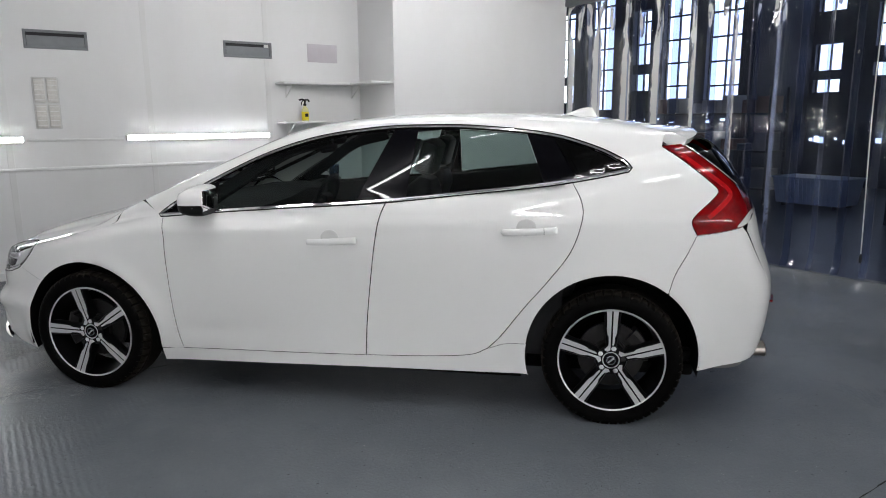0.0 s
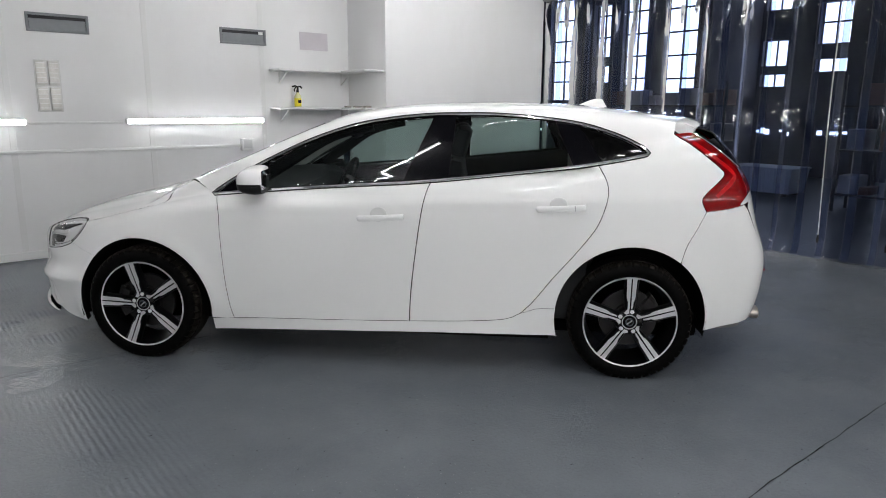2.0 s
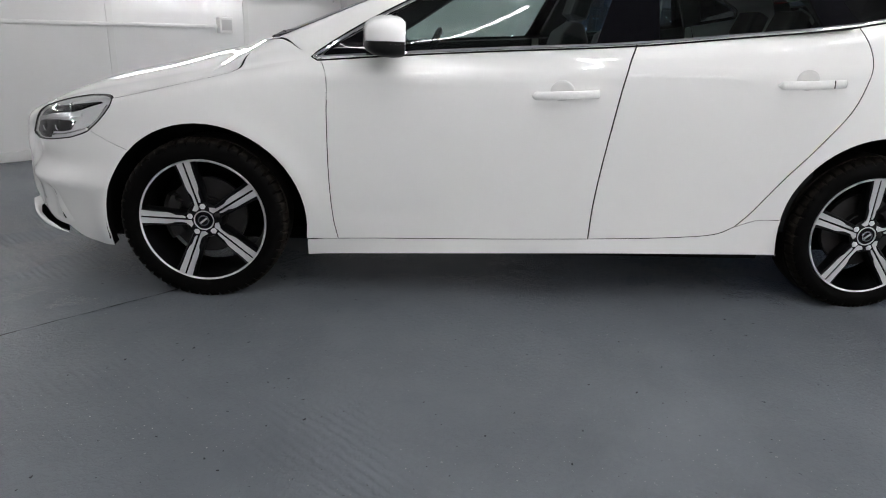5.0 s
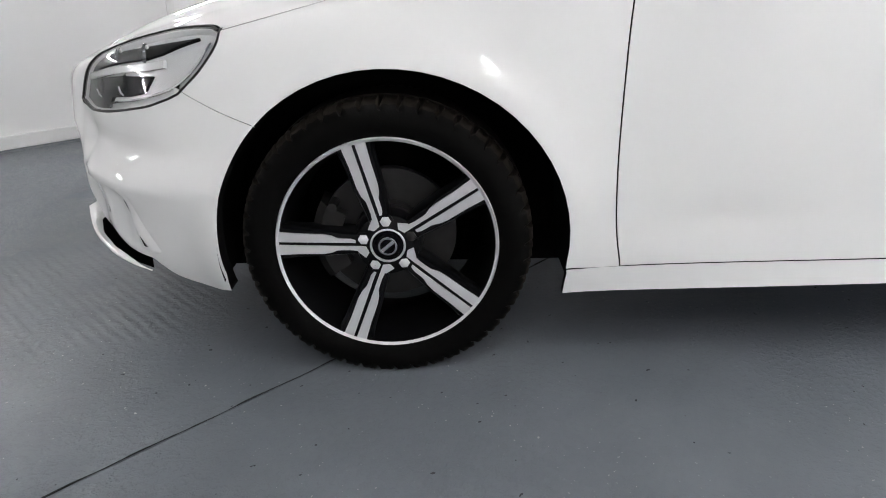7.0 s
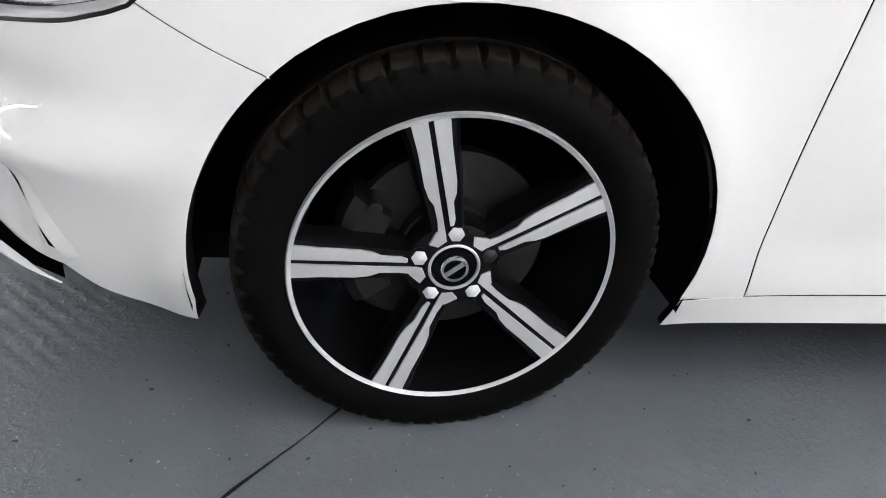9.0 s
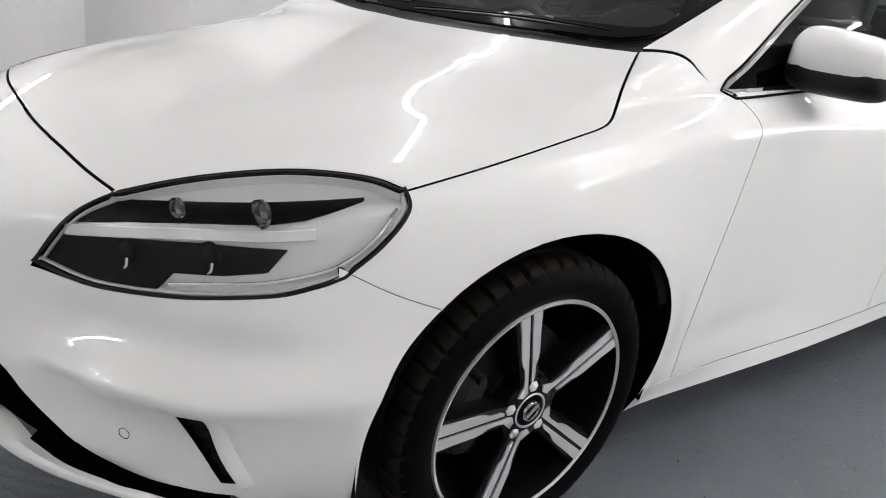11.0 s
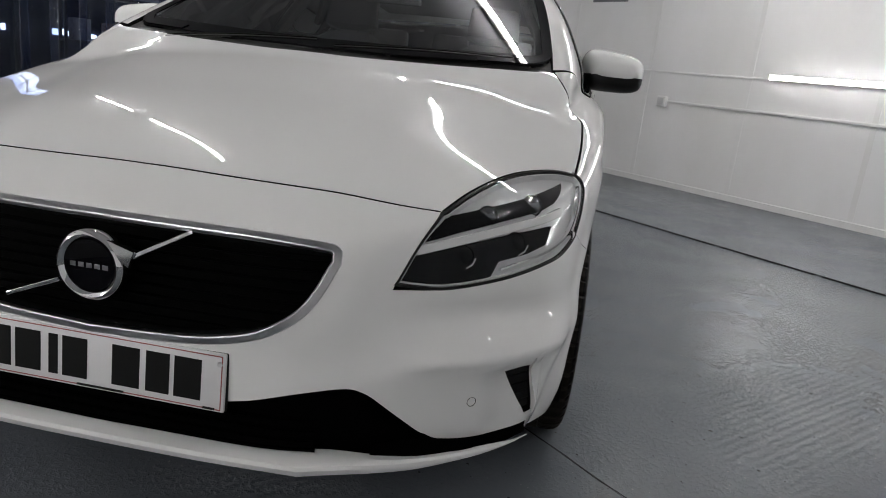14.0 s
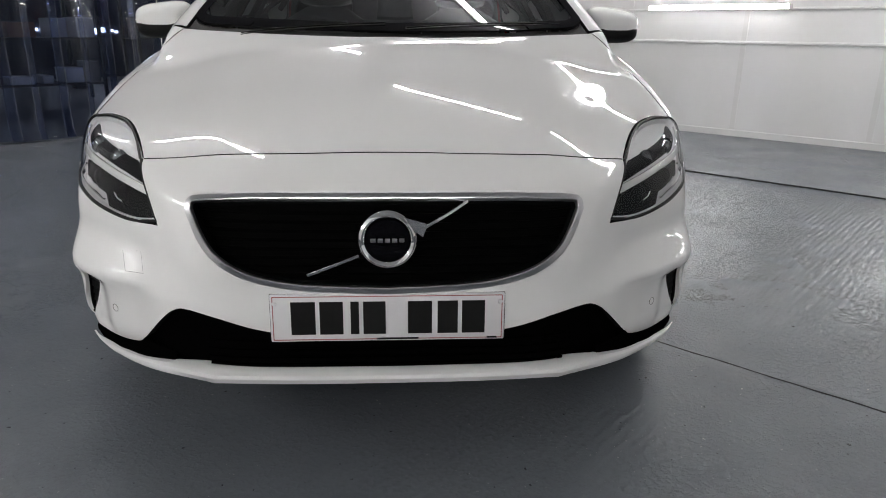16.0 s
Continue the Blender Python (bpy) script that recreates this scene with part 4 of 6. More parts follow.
    part("mirror_arm", sweep_bm(spline([(.02, sg * -.06, -.052), (.005, sg * -.12, -.052), (-.02, sg * -.175, -.062)], 5), rect_section(.055, .024), up=(0, 0, 1)), BLACK_PLASTIC, mir)
    part("mirror_glass", box_bm(.0555, .0585, -.092, .092, -.040, .055, .001), mat("mirror", (.9, .9, .9), .02, 1.0), mir)
    ind = [(-.060, sg * -.02, -.030), (-.052, sg * .04, -.029), (-.030, sg * .088, -.026), (.005, sg * .107, -.022), (.045, sg * .106, -.020)]
    part("indicator", sweep_bm(spline(ind, 5), rect_section(.008, .006), up=(0, 0, 1)), GLASS_LENS, mir, "clear indicator strip")
    # tail lamp details
    rev = spline([(3.15, .925), (3.205, .945), (3.222, .985), (3.185, .965)], 5, closed=True)
    panel("reverse_lamp", SLANT, to_view(SLANT, SIDE, rev), WHITE_LENS, car, gap=0, raise_by=.007, fold=.004, cell=.012, label="white reversing lamp")
    # chrome edge and inner light band of the tail lamp
    strip("lamp_edge", SLANT, to_view(SLANT, SIDE, spline([(2.945, 1.262), (3.05, 1.183), (3.15, 1.102)], 5)), .006, .006, CHROME, car, lift=.006, label="thin bright edge of the tail lamp")
    band = spline([(2.925, 1.222), (3.03, 1.145), (3.115, 1.075), (3.10, 1.03), (3.03, .965)], 6)
    strip("light_band", SLANT, to_view(SLANT, SIDE, band), .020, .003, RED_BAND, car, lift=.0055, label="brighter red light band in the tail lamp")
    # exhaust tip
    ex = part("exhaust_tip", lathe_bm([(.034, -.10), (.038, .03), (.040, .032), (.034, .031), (.030, -.09)], 28, "x"), mat("exhaust_steel", (.45, .40, .36), .3, 1.0, noise_scale=20, noise_amount=.3), car, "oval steel exhaust tip")
    ex.matrix_basis = pose(3.335, sg * .56, .305)
    ex.scale = (1, 1.5, .85)
    part("rear_reflector", sweep_bm([tuple(v) for v in FromRound(2.35, 1, 0).on(np.stack([np.linspace(sg * .44, sg * .55, 8), np.full(8, .555)], 1))], rect_section(.022, .008)), RED_LENS, car)

# rear: bumper, tailgate, glass, spoiler, aerial
def rear_loop(pts):
    left = np.array(pts, float)
    return np.concatenate([left, (left * (-1, 1))[::-1]])


def rr(line, side_sg=-1):
    return to_view(REAR_ROUND, FromSide(side_sg), line)


tg_low = spline([(0, .62), (-.35, .625), (-.62, .66)], 6)
b_side = rr(np.concatenate([bump_rear[::-1], tail_back[1:20]]))
rear_bump = np.concatenate([tg_low, rr(np.array([(3.20, .90)])), b_side[::-1][8:], rr(arc(ARCH_R, ARCH_RAD, arch_angle(ARCH_R, (2.88, .62)), -8, 16)), np.array([(-.82, .280), (-.62, .325), (-.45, .360), (0, .365)])])
panel("rear_bumper", REAR_ROUND, rear_loop(rear_bump), PAINT, car, gap=.002, cell=.03, fold=.006)
diff = np.array([(0, .38), (-.45, .375), (-.62, .34), (-.82, .295), (-.80, .262), (-.60, .262), (-.45, .255), (0, .25)])
panel("diffuser", REAR_ROUND, rear_loop(diff), mat("diffuser_grey", (.12, .12, .12), .5, 0, .3), car, gap=.002, cell=.03, fold=.02, raise_by=-.02, label="dark grey rear diffuser")
gate = np.concatenate([np.array([(0, .985), (-.50, .985)]), rr(np.array([(3.215, .985)])), rr(np.array([(3.20, .91)])), tg_low[::-1]])
panel("tailgate", REAR_ROUND, rear_loop(gate), PAINT, car, gap=.002, cell=.03, fold=.02)
glass = np.concatenate([np.array([(0, 1.285), (-.52, 1.265)]), rr(tail_back[::-1][2:-14]), np.array([(-.50, .99), (0, .99)])])
panel("rear_glass", REAR_ROUND, rear_loop(glass), GLASS_DARK, car, gap=.002, cell=.03, fold=.01, label="dark tinted rear glass")
bm = bmesh.new()
rows = []
for a in np.linspace(-1, 1, 25):
    y = a * .585
    x0 = 2.84 + .09 * (1 - a * a)
    x1 = 3.065 - .10 * abs(a) ** 3
    z0 = float(ROOF(x0)) - .07 * y * y - .10 * y ** 4 - .004
    z1 = 1.336 - .11 * y * y
    row = [(x0, y, z0), ((x0 + x1) / 2, y, (z0 + z1) / 2 + .008), (x1 - .012, y, z1 + .002), (x1, y, z1 - .008), (x1 - .016, y, z1 - .036), ((x0 + x1) / 2, y, (z0 + z1) / 2 - .060), (x0, y, z0 - .03)]
    rows.append([bm.verts.new(v) for v in row])
grid_faces(bm, rows, closed_v=True)
bm.faces.new(rows[0]); bm.faces.new(rows[-1][::-1])
bmesh.ops.recalc_face_normals(bm, faces=bm.faces[:])
part("spoiler", bm, PAINT, car, "white roof spoiler")
bm = bmesh.new()
rows = []
for f in np.linspace(0, 1, 12):
    x = 2.40 + .185 * f
    h = .052 * math.sin(math.pi * min(1, f * .62 + .02)) ** 1.3 * (1 if f < .82 else max(.05, (1 - f) / .18))
    w = .026 * math.sin(math.pi * (f * .86 + .1)) ** .6
    zb = float(ROOF(x)) - .006
    rows.append([bm.verts.new((x, w * math.cos(a) * (1 - .55 * max(0, math.sin(a))), zb + h * max(0, math.sin(a)))) for a in np.linspace(0, math.pi, 11)])
grid_faces(bm, rows)
bmesh.ops.recalc_face_normals(bm, faces=bm.faces[:])
part("aerial_fin", bm, PAINT, car, "white roof aerial fin")


# wheels
def spoke_bm(face):
    """One of five twin spokes, pointing along +x, outward -y."""
    bm = bmesh.new()
    if face:
        for s in (-1, 1):
            r_in = .052 if s > 0 else .070
            st = [(r_in, .0040, .0040 + (.012 if s > 0 else .005)), (.080, .0042, .0042 + .0085), (.108, .0042, .0042 + .0095), (.122, .0042, .0042 + .0155), (.140, .0040, .0040 + .0185), (.190, .0038, .0038 + .0195), (.2325, .0036, .0036 + .0225)]
            top, bot = [], []
            for r, a, b in st:
                y = -.094 - .010 * (max(r - .06, 0) / .18) ** .8
                top.append([bm.verts.new((r, y, s * a)), bm.verts.new((r, y, s * b))])
                bot.append([bm.verts.new((r, y + .006, s * a)), bm.verts.new((r, y + .006, s * b))])
            for i in range(len(st) - 1):
                bm.faces.new([top[i][0], top[i][1], top[i + 1][1], top[i + 1][0]])
                bm.faces.new([top[i][1], bot[i][1], bot[i + 1][1], top[i + 1][1]])
                bm.faces.new([top[i][0], top[i + 1][0], bot[i + 1][0], bot[i][0]])
            bm.faces.new([top[0][0], bot[0][0], bot[0][1], top[0][1]])
    else:
        rows = []
        for r, w, d in ((.030, .030, .05), (.07, .026, .055), (.11, .030, .055), (.15, .034, .050), (.20, .037, .045), (.236, .043, .04)):
            y = -.0905 - .010 * (max(r - .06, 0) / .18) ** .8
            rows.append([bm.verts.new(v) for v in ((r, y, -w * .82), (r, y, w * .82), (r, y + .012, w), (r, y + d, w * .9), (r, y + d, -w * .9), (r, y + .012, -w))])
        grid_faces(bm, rows, closed_v=True)
    bmesh.ops.recalc_face_normals(bm, faces=bm.faces[:])
    return bm


def tyre_bm():
    bm = bmesh.new()
    prof = [(.236, -.098), (.246, -.106), (.262, -.1125), (.280, -.1135), (.296, -.109), (.306, -.102), (.3125, -.094), (.316, -.080), (.3175, -.055), (.3175, -.045), (.318, -.043), (.318, 0), (.318, .043), (.3175, .055), (.316, .080), (.3125, .094), (.306, .102), (.290, .110), (.262, .110), (.236, .098)]
    n = 288
    rows = []
    for i in range(n):
        a = 2 * math.pi * i / n
        row = []
        for k, (r, y) in enumerate(prof):
            sh = 0
            if 4 <= k <= 8 or 13 <= k <= 16:
                sh = .011 if i % 6 == 0 else (.002 if i % 6 == 3 else 0)
                if k in (5, 16):
                    sh *= .7
                if k == 4:
                    sh *= .3
            if k in (9, 13) or k in (10,):
                sh = .006 if k == 9 else 0
            aa = a + (.010 if k in (5, 6) else 0)
            rr_ = r - sh
            z = rr_ * math.sin(aa)
            x = rr_ * math.cos(aa)
            bulge = 0
            if z < -.304:
                bulge = (-.304 - z) * .5
                z = -.304 - (-.304 - z) * .62
            row.append(bm.verts.new((x, y - bulge if y < 0 else y + bulge, z)))
        rows.append(row)
    grid_faces(bm, rows, closed_u=True)
    bmesh.ops.recalc_face_normals(bm, faces=bm.faces[:])
    for f in bm.faces:
        c = f.calc_center_median()
        f.material_index = 1 if math.hypot(c.x, c.z) > .3035 else 0
    return bm


BOLT = mat("bolt_silver", (.75, .75, .76), .35, .3)


def make_wheel(spoke_at):
    w = part("wheel", lathe_bm([(.2325, -.1045), (.2385, -.1075), (.2405, -.104), (.2405, -.096), (.236, -.095), (.2325, -.1045)], 96), MACHINED, car, "five-spoke black alloy wheel with machined silver faces")
    part("tyre", tyre_bm(), RUBBER, w, "black road tyre").data.materials.append(TREAD)
    part("rim", lathe_bm([(.2335, -.1035), (.228, -.085), (.222, -.06), (.212, .0), (.208, .07), (.232, .09), (.238, .09), (.236, -.09), (.2335, -.1035)], 72), ALLOY_BLACK, w)
    for k in range(5):
        a = spoke_at + 72 * k
        s_ = part("spoke", spoke_bm(False), ALLOY_BLACK, w)
        s_.matrix_basis = pose(0, 0, 0, 0, -a, 0)
        part("spoke_face", spoke_bm(True), MACHINED, s_, "machined silver spoke face")
        b_ = part("wheel_bolt", lathe_bm([(.0004, -.097), (.007, -.0965), (.0118, -.0935), (.0130, -.089), (.0130, -.06)], 6), BOLT if k != 4 else IRON, w)
        b_.matrix_basis = pose(.054 * math.cos(radians(a - 12)), 0, .054 * math.sin(radians(a - 12)))
        h_ = part("bolt_hole", lathe_bm([(.0135, -.080), (.0165, -.0905), (.0175, -.0915), (.0175, -.05), (.0135, -.05)], 20), ALLOY_BLACK, w)
        h_.matrix_basis = b_.matrix_basis
    part("hub", lathe_bm([(.0004, -.085), (.034, -.085), (.038, -.0945), (.046, -.0935), (.068, -.088), (.074, -.07), (.074, .0), (.0004, .0)], 48), ALLOY_BLACK, w)
    for k in range(5):
        f_ = part("hub_web", fan_bm([(.064, -.0948, .006), (.064, -.0948, .017), (.047, -.0952, .030), (.040, -.0952, .018), (.047, -.0952, .004)], .004, (0, -1, 0)), MACHINED, w, smooth=False)
        f_.matrix_basis = pose(0, 0, 0, 0, -(spoke_at + 72 * k), 0)
    part("hub_ring", lathe_bm([(.034, -.093), (.0355, -.0958), (.0375, -.0958), (.039, -.0945), (.039, -.085), (.034, -.085)], 40), MACHINED, w)
    cap = part("centre_cap", lathe_bm([(.0158, -.0985), (.0165, -.1005), (.0205, -.1005), (.022, -.098), (.0225, -.094), (.0158, -.094), (.0158, -.0985)], 32), CHROME, w, "silver centre cap ring")
    part("cap_disc", lathe_bm([(.0004, -.0985), (.0157, -.0985), (.0157, -.094)], 24), BLACK_GLOSS, cap)
    part("cap_ring", lathe_bm([(.0225, -.0965), (.031, -.0965), (.033, -.093), (.033, -.085), (.0225, -.085)], 32), BLACK_GLOSS, cap)
    bar_ = part("cap_bar", box_bm(-.0152, .0152, -.1005, -.0982, -.0035, .0035), SATIN, cap)
    bar_.matrix_basis = pose(0, 0, 0, 0, -40, 0)
    return w


def brakes(x, sg):
    d = part("brake_disc", lathe_bm([(.05, -.05), (.075, -.052), (.078, -.030), (.15, -.030), (.15, -.006), (.05, -.006)], 64), IRON, car, "iron brake disc")
    d.matrix_basis = pose(x, sg * TRACK, WHEEL_Z, 0, 0, 0 if sg < 0 else 180)
    c = bmesh.new()
    rows = []
    for a in np.linspace(150, 215, 9) if x < 1 else np.linspace(-5, 50, 9):
        ca, sa = math.cos(radians(a)), math.sin(radians(a))
        rows.append([c.verts.new((r * ca, y, r * sa)) for r, y in ((.105, -.058), (.150, -.062), (.168, -.050), (.170, .02), (.150, .03), (.105, .0))])
    grid_faces(c, rows, closed_v=True)
    c.faces.new(rows[0]); c.faces.new(rows[-1][::-1])
    bmesh.ops.recalc_face_normals(c, faces=c.faces[:])
    cal = part("brake_caliper", c, IRON, d, "grey brake caliper")
    pin = part("guide_pin", lathe_bm([(.0004, -.075), (.010, -.074), (.011, -.05), (.011, .0)], 12), IRON, cal)
    pin.location = (-.118, 0, .075) if x < 1 else (.125, 0, .055)


for _x, _a in ((0.0, 105.0), (WHEELBASE, 90.0)):
    for sg in (-1, 1):
        w = make_wheel(_a)
        w.matrix_basis = pose(_x, sg * TRACK, WHEEL_Z - .006, 0, 0, 0 if sg < 0 else 180)
        brakes(_x, sg)
        bm = bmesh.new()
        cx, cz = ARCH_F if _x < 1 else ARCH_R
        rows = []
        for a in np.radians(np.linspace(-13, 192, 40)):
            rows.append([bm.verts.new((cx + r * math.cos(a), sg * y, cz + r * math.sin(a))) for r, y in ((ARCH_RAD + .006, .842), (ARCH_RAD + .012, .80), (ARCH_RAD + .012, .55), (.05, .55))])
        grid_faces(bm, rows)
        part("wheel_arch_liner", bm, BLACK_CAVITY, car, "black wheel arch liner")
part("underbody", box_bm(-.50, 3.05, -.62, .62, .165, .23, .02), BLACK_CAVITY, car, "black underbody")
part("floor_pan", box_bm(.42, 2.24, -.80, .80, .18, .236, .01), BLACK_CAVITY, car)
part("engine_block", box_bm(-.62, -.0, -.50, .50, .24, .60, .04), BLACK_CAVITY, car)

# cabin
cab_floor = part("cabin_floor", box_bm(.43, 3.1, -.60, .60, .232, .29, .01), INTERIOR, car)
for sg in (-1, 1):
    for x0, x1 in ((.55, 1.50), (1.54, 2.42)):
        bm = bmesh.new()
        rows = []
        for x in np.linspace(x0, x1, 10):
            zb = float(BELT(x))
            rows.append([bm.verts.new((x, sg * a, z)) for a, z in ((.80, .30), (.785, .50), (.77, .62), (.79, .66), (.795, zb - .10), (.815, zb - .015), (.845, zb - .008))])
        grid_faces(bm, rows)
        part("door_card", bm, INTERIOR, car, "dark door lining")
    for pts in ([(.62, .66, .985), (.80, .63, 1.10), (1.02, .55, 1.235), (1.25, .545, 1.295)], [(1.58, .75, 1.02), (1.64, .67, 1.17), (1.68, .585, 1.295)], [(2.42, .72, 1.12), (2.36, .645, 1.22), (2.30, .57, 1.285)]):
        part("pillar_lining", sweep_bm(spline([(x, sg * y, z) for x, y, z in pts], 5), rect_section(.10 if pts[0][0] > 1 else .07, .03), up=(0, sg, .4)), INTERIOR, car)
lin = np.concatenate([roof_half * (1, .98), flip(roof_half * (1, .98))[::-1]])
panel("headlining", TOP, lin, mat("headlining", (.25, .25, .24), .9, bump=.2, bump_scale=400), car, gap=.004, cell=.05, fold=.0, raise_by=-.035)
dash = bmesh.new()
rows = []
for y in np.linspace(-.74, .74, 21):
    hood = .03 * math.exp(-((y - .36) / .2) ** 2)
    rows.append([dash.verts.new(v) for v in ((.30 + .1 * y * y, y, .955 - .03 * y * y), (.50, y, .972 - .02 * y * y + hood * .5), (.68, y, .965 + hood), (.75, y, .92 + hood), (.72, y, .80), (.66, y, .62), (.40, y, .50))])
grid_faces(dash, rows)
bmesh.ops.recalc_face_normals(dash, faces=dash.faces[:])
part("dashboard", dash, INTERIOR, car, "black dashboard")
part("centre_console", box_bm(.60, 1.35, -.10, .10, .29, .58, .03), INTERIOR, car)
wheel_rim = part("steering_wheel", bmesh.new(), INTERIOR, car, "black steering wheel")
bm = bmesh.new()
ring_pts = [(0, .178 * math.cos(a), .178 * math.sin(a)) for a in np.linspace(0, 2 * math.pi, 40, endpoint=False)]
sweep_bm(ring_pts, disc_section(.016, 8), up=(1, 0, 0), closed=True, bm=bm)
box_bm(-.02, .03, -.07, .07, -.06, .05, .015, bm=bm)
box_bm(-.008, .010, -.17, .17, -.02, .02, .005, bm=bm)
box_bm(-.008, .010, -.03, .03, -.17, -.03, .005, bm=bm)
bm.to_mesh(wheel_rim.data)
bm.free()
wheel_rim.data.materials.clear()
wheel_rim.data.materials.append(INTERIOR)
wheel_rim.matrix_basis = pose(.86, .36, .87, 0, 24, 0)
part("cabin_mirror", box_bm(1.02, 1.05, -.12, .12, 1.20, 1.26, .012), INTERIOR, car)


def rounded_slab(w, d, h, taper=1.0, puff=.03):
    """A padded slab, w across y, d deep, h tall, from its foot up."""
    bm = bmesh.new()
    rows = []
    for f in np.linspace(0, 1, 10):
        k = 1 - (1 - taper) * f
        e = min(1, math.sin(math.pi * min(max(f, .03), .97)) * 3) ** .5
        row = []
        for a in np.linspace(0, 2 * math.pi, 20, endpoint=False):
            ca, sa = math.cos(a), math.sin(a)
            y = abs(ca) ** .45 * (1 if ca > 0 else -1) * w / 2 * k * e
            x = abs(sa) ** .6 * (1 if sa > 0 else -1) * d / 2 * e
            if sa < 0:
                x += puff * math.cos(y / (w / 2) * 2.2) * .6
            row.append(bm.verts.new((x, y, h * f)))
        rows.append(row)
    grid_faces(bm, rows, closed_v=True)
    bm.faces.new(rows[0]); bm.faces.new(rows[-1][::-1])
    bmesh.ops.recalc_face_normals(bm, faces=bm.faces[:])
    return bm


for x, y in ((1.42, -.36), (1.36, .36)):
    s_ = part("front_seat", rounded_slab(.50, .16, .66, .82), SEAT, car, "dark leather front seat")
    s_.matrix_basis = pose(x + .10, y, .46, 0, 16, 0)
    h_ = part("headrest", rounded_slab(.27, .10, .19, .9), SEAT, s_)
    h_.location = (-.01, 0, .67)
    c_ = part("cushion", rounded_slab(.50, .16, .52, .95), SEAT, s_)
    c_.matrix_basis = pose(-.02, 0, .02, 0, -98, 0)
s_ = part("rear_seat", rounded_slab(1.26, .17, .60, .92), SEAT, car, "dark leather rear bench")
s_.matrix_basis = pose(2.38, 0, .48, 0, 20, 0)
for y in (-.40, 0, .40):
    h_ = part("headrest", rounded_slab(.25, .09, .15, .9), SEAT, s_)
    h_.location = (0, y, .60)
part("parcel_shelf", box_bm(2.62, 3.12, -.58, .58, .97, .99, .005), INTERIOR, car)

# ---- the bay: turned by 45 degrees to the car; u runs along it, v across ----
BAY = pose(0, 0, 0, 0, 0, 45)
WALL_A, WALL_B, WALL_C, CURTAIN, STEP_U, CEIL, BACK_U = 2.60, -5.60, 1.83, 5.15, 2.70, 2.80, -5.0


def wall_mat(name):
    """White gloss paint on panels: faint stains that run down, dull patches, slight waves."""
    m = mat(name, (0.74, 0.74, 0.735), 0.32, 0, 0.5)
    nt = m.node_tree
    b = nt.nodes["Principled BSDF"]
    tc = nt.nodes.new("ShaderNodeTexCoord")
    mp = nt.nodes.new("ShaderNodeMapping")
    mp.inputs["Scale"].default_value = (.8, .8, .30)
    nt.links.new(tc.outputs["Object"], mp.inputs[0])
    n1 = nt.nodes.new("ShaderNodeTexNoise")
    n1.inputs["Scale"].default_value, n1.inputs["Detail"].default_value = 1.6, 5
    nt.links.new(mp.outputs[0], n1.inputs["Vector"])
    cr = nt.nodes.new("ShaderNodeValToRGB")
    cr.color_ramp.elements[0].position, cr.color_ramp.elements[0].color = .30, (.715, .712, .70, 1)
    cr.color_ramp.elements[1].position, cr.color_ramp.elements[1].color = .62, (.775, .775, .775, 1)
    nt.links.new(n1.outputs["Fac"], cr.inputs[0])
    nt.links.new(cr.outputs[0], b.inputs["Base Color"])
    n2 = nt.nodes.new("ShaderNodeTexNoise")
    n2.inputs["Scale"].default_value, n2.inputs["Detail"].default_value = 3.5, 3
    nt.links.new(tc.outputs["Object"], n2.inputs["Vector"])
    bp = nt.nodes.new("ShaderNodeBump")
    bp.inputs["Strength"].default_value, bp.inputs["Distance"].default_value = .12, .01
    nt.links.new(n2.outputs["Fac"], bp.inputs["Height"])
    nt.links.new(bp.outputs[0], b.inputs["Normal"])
    return m


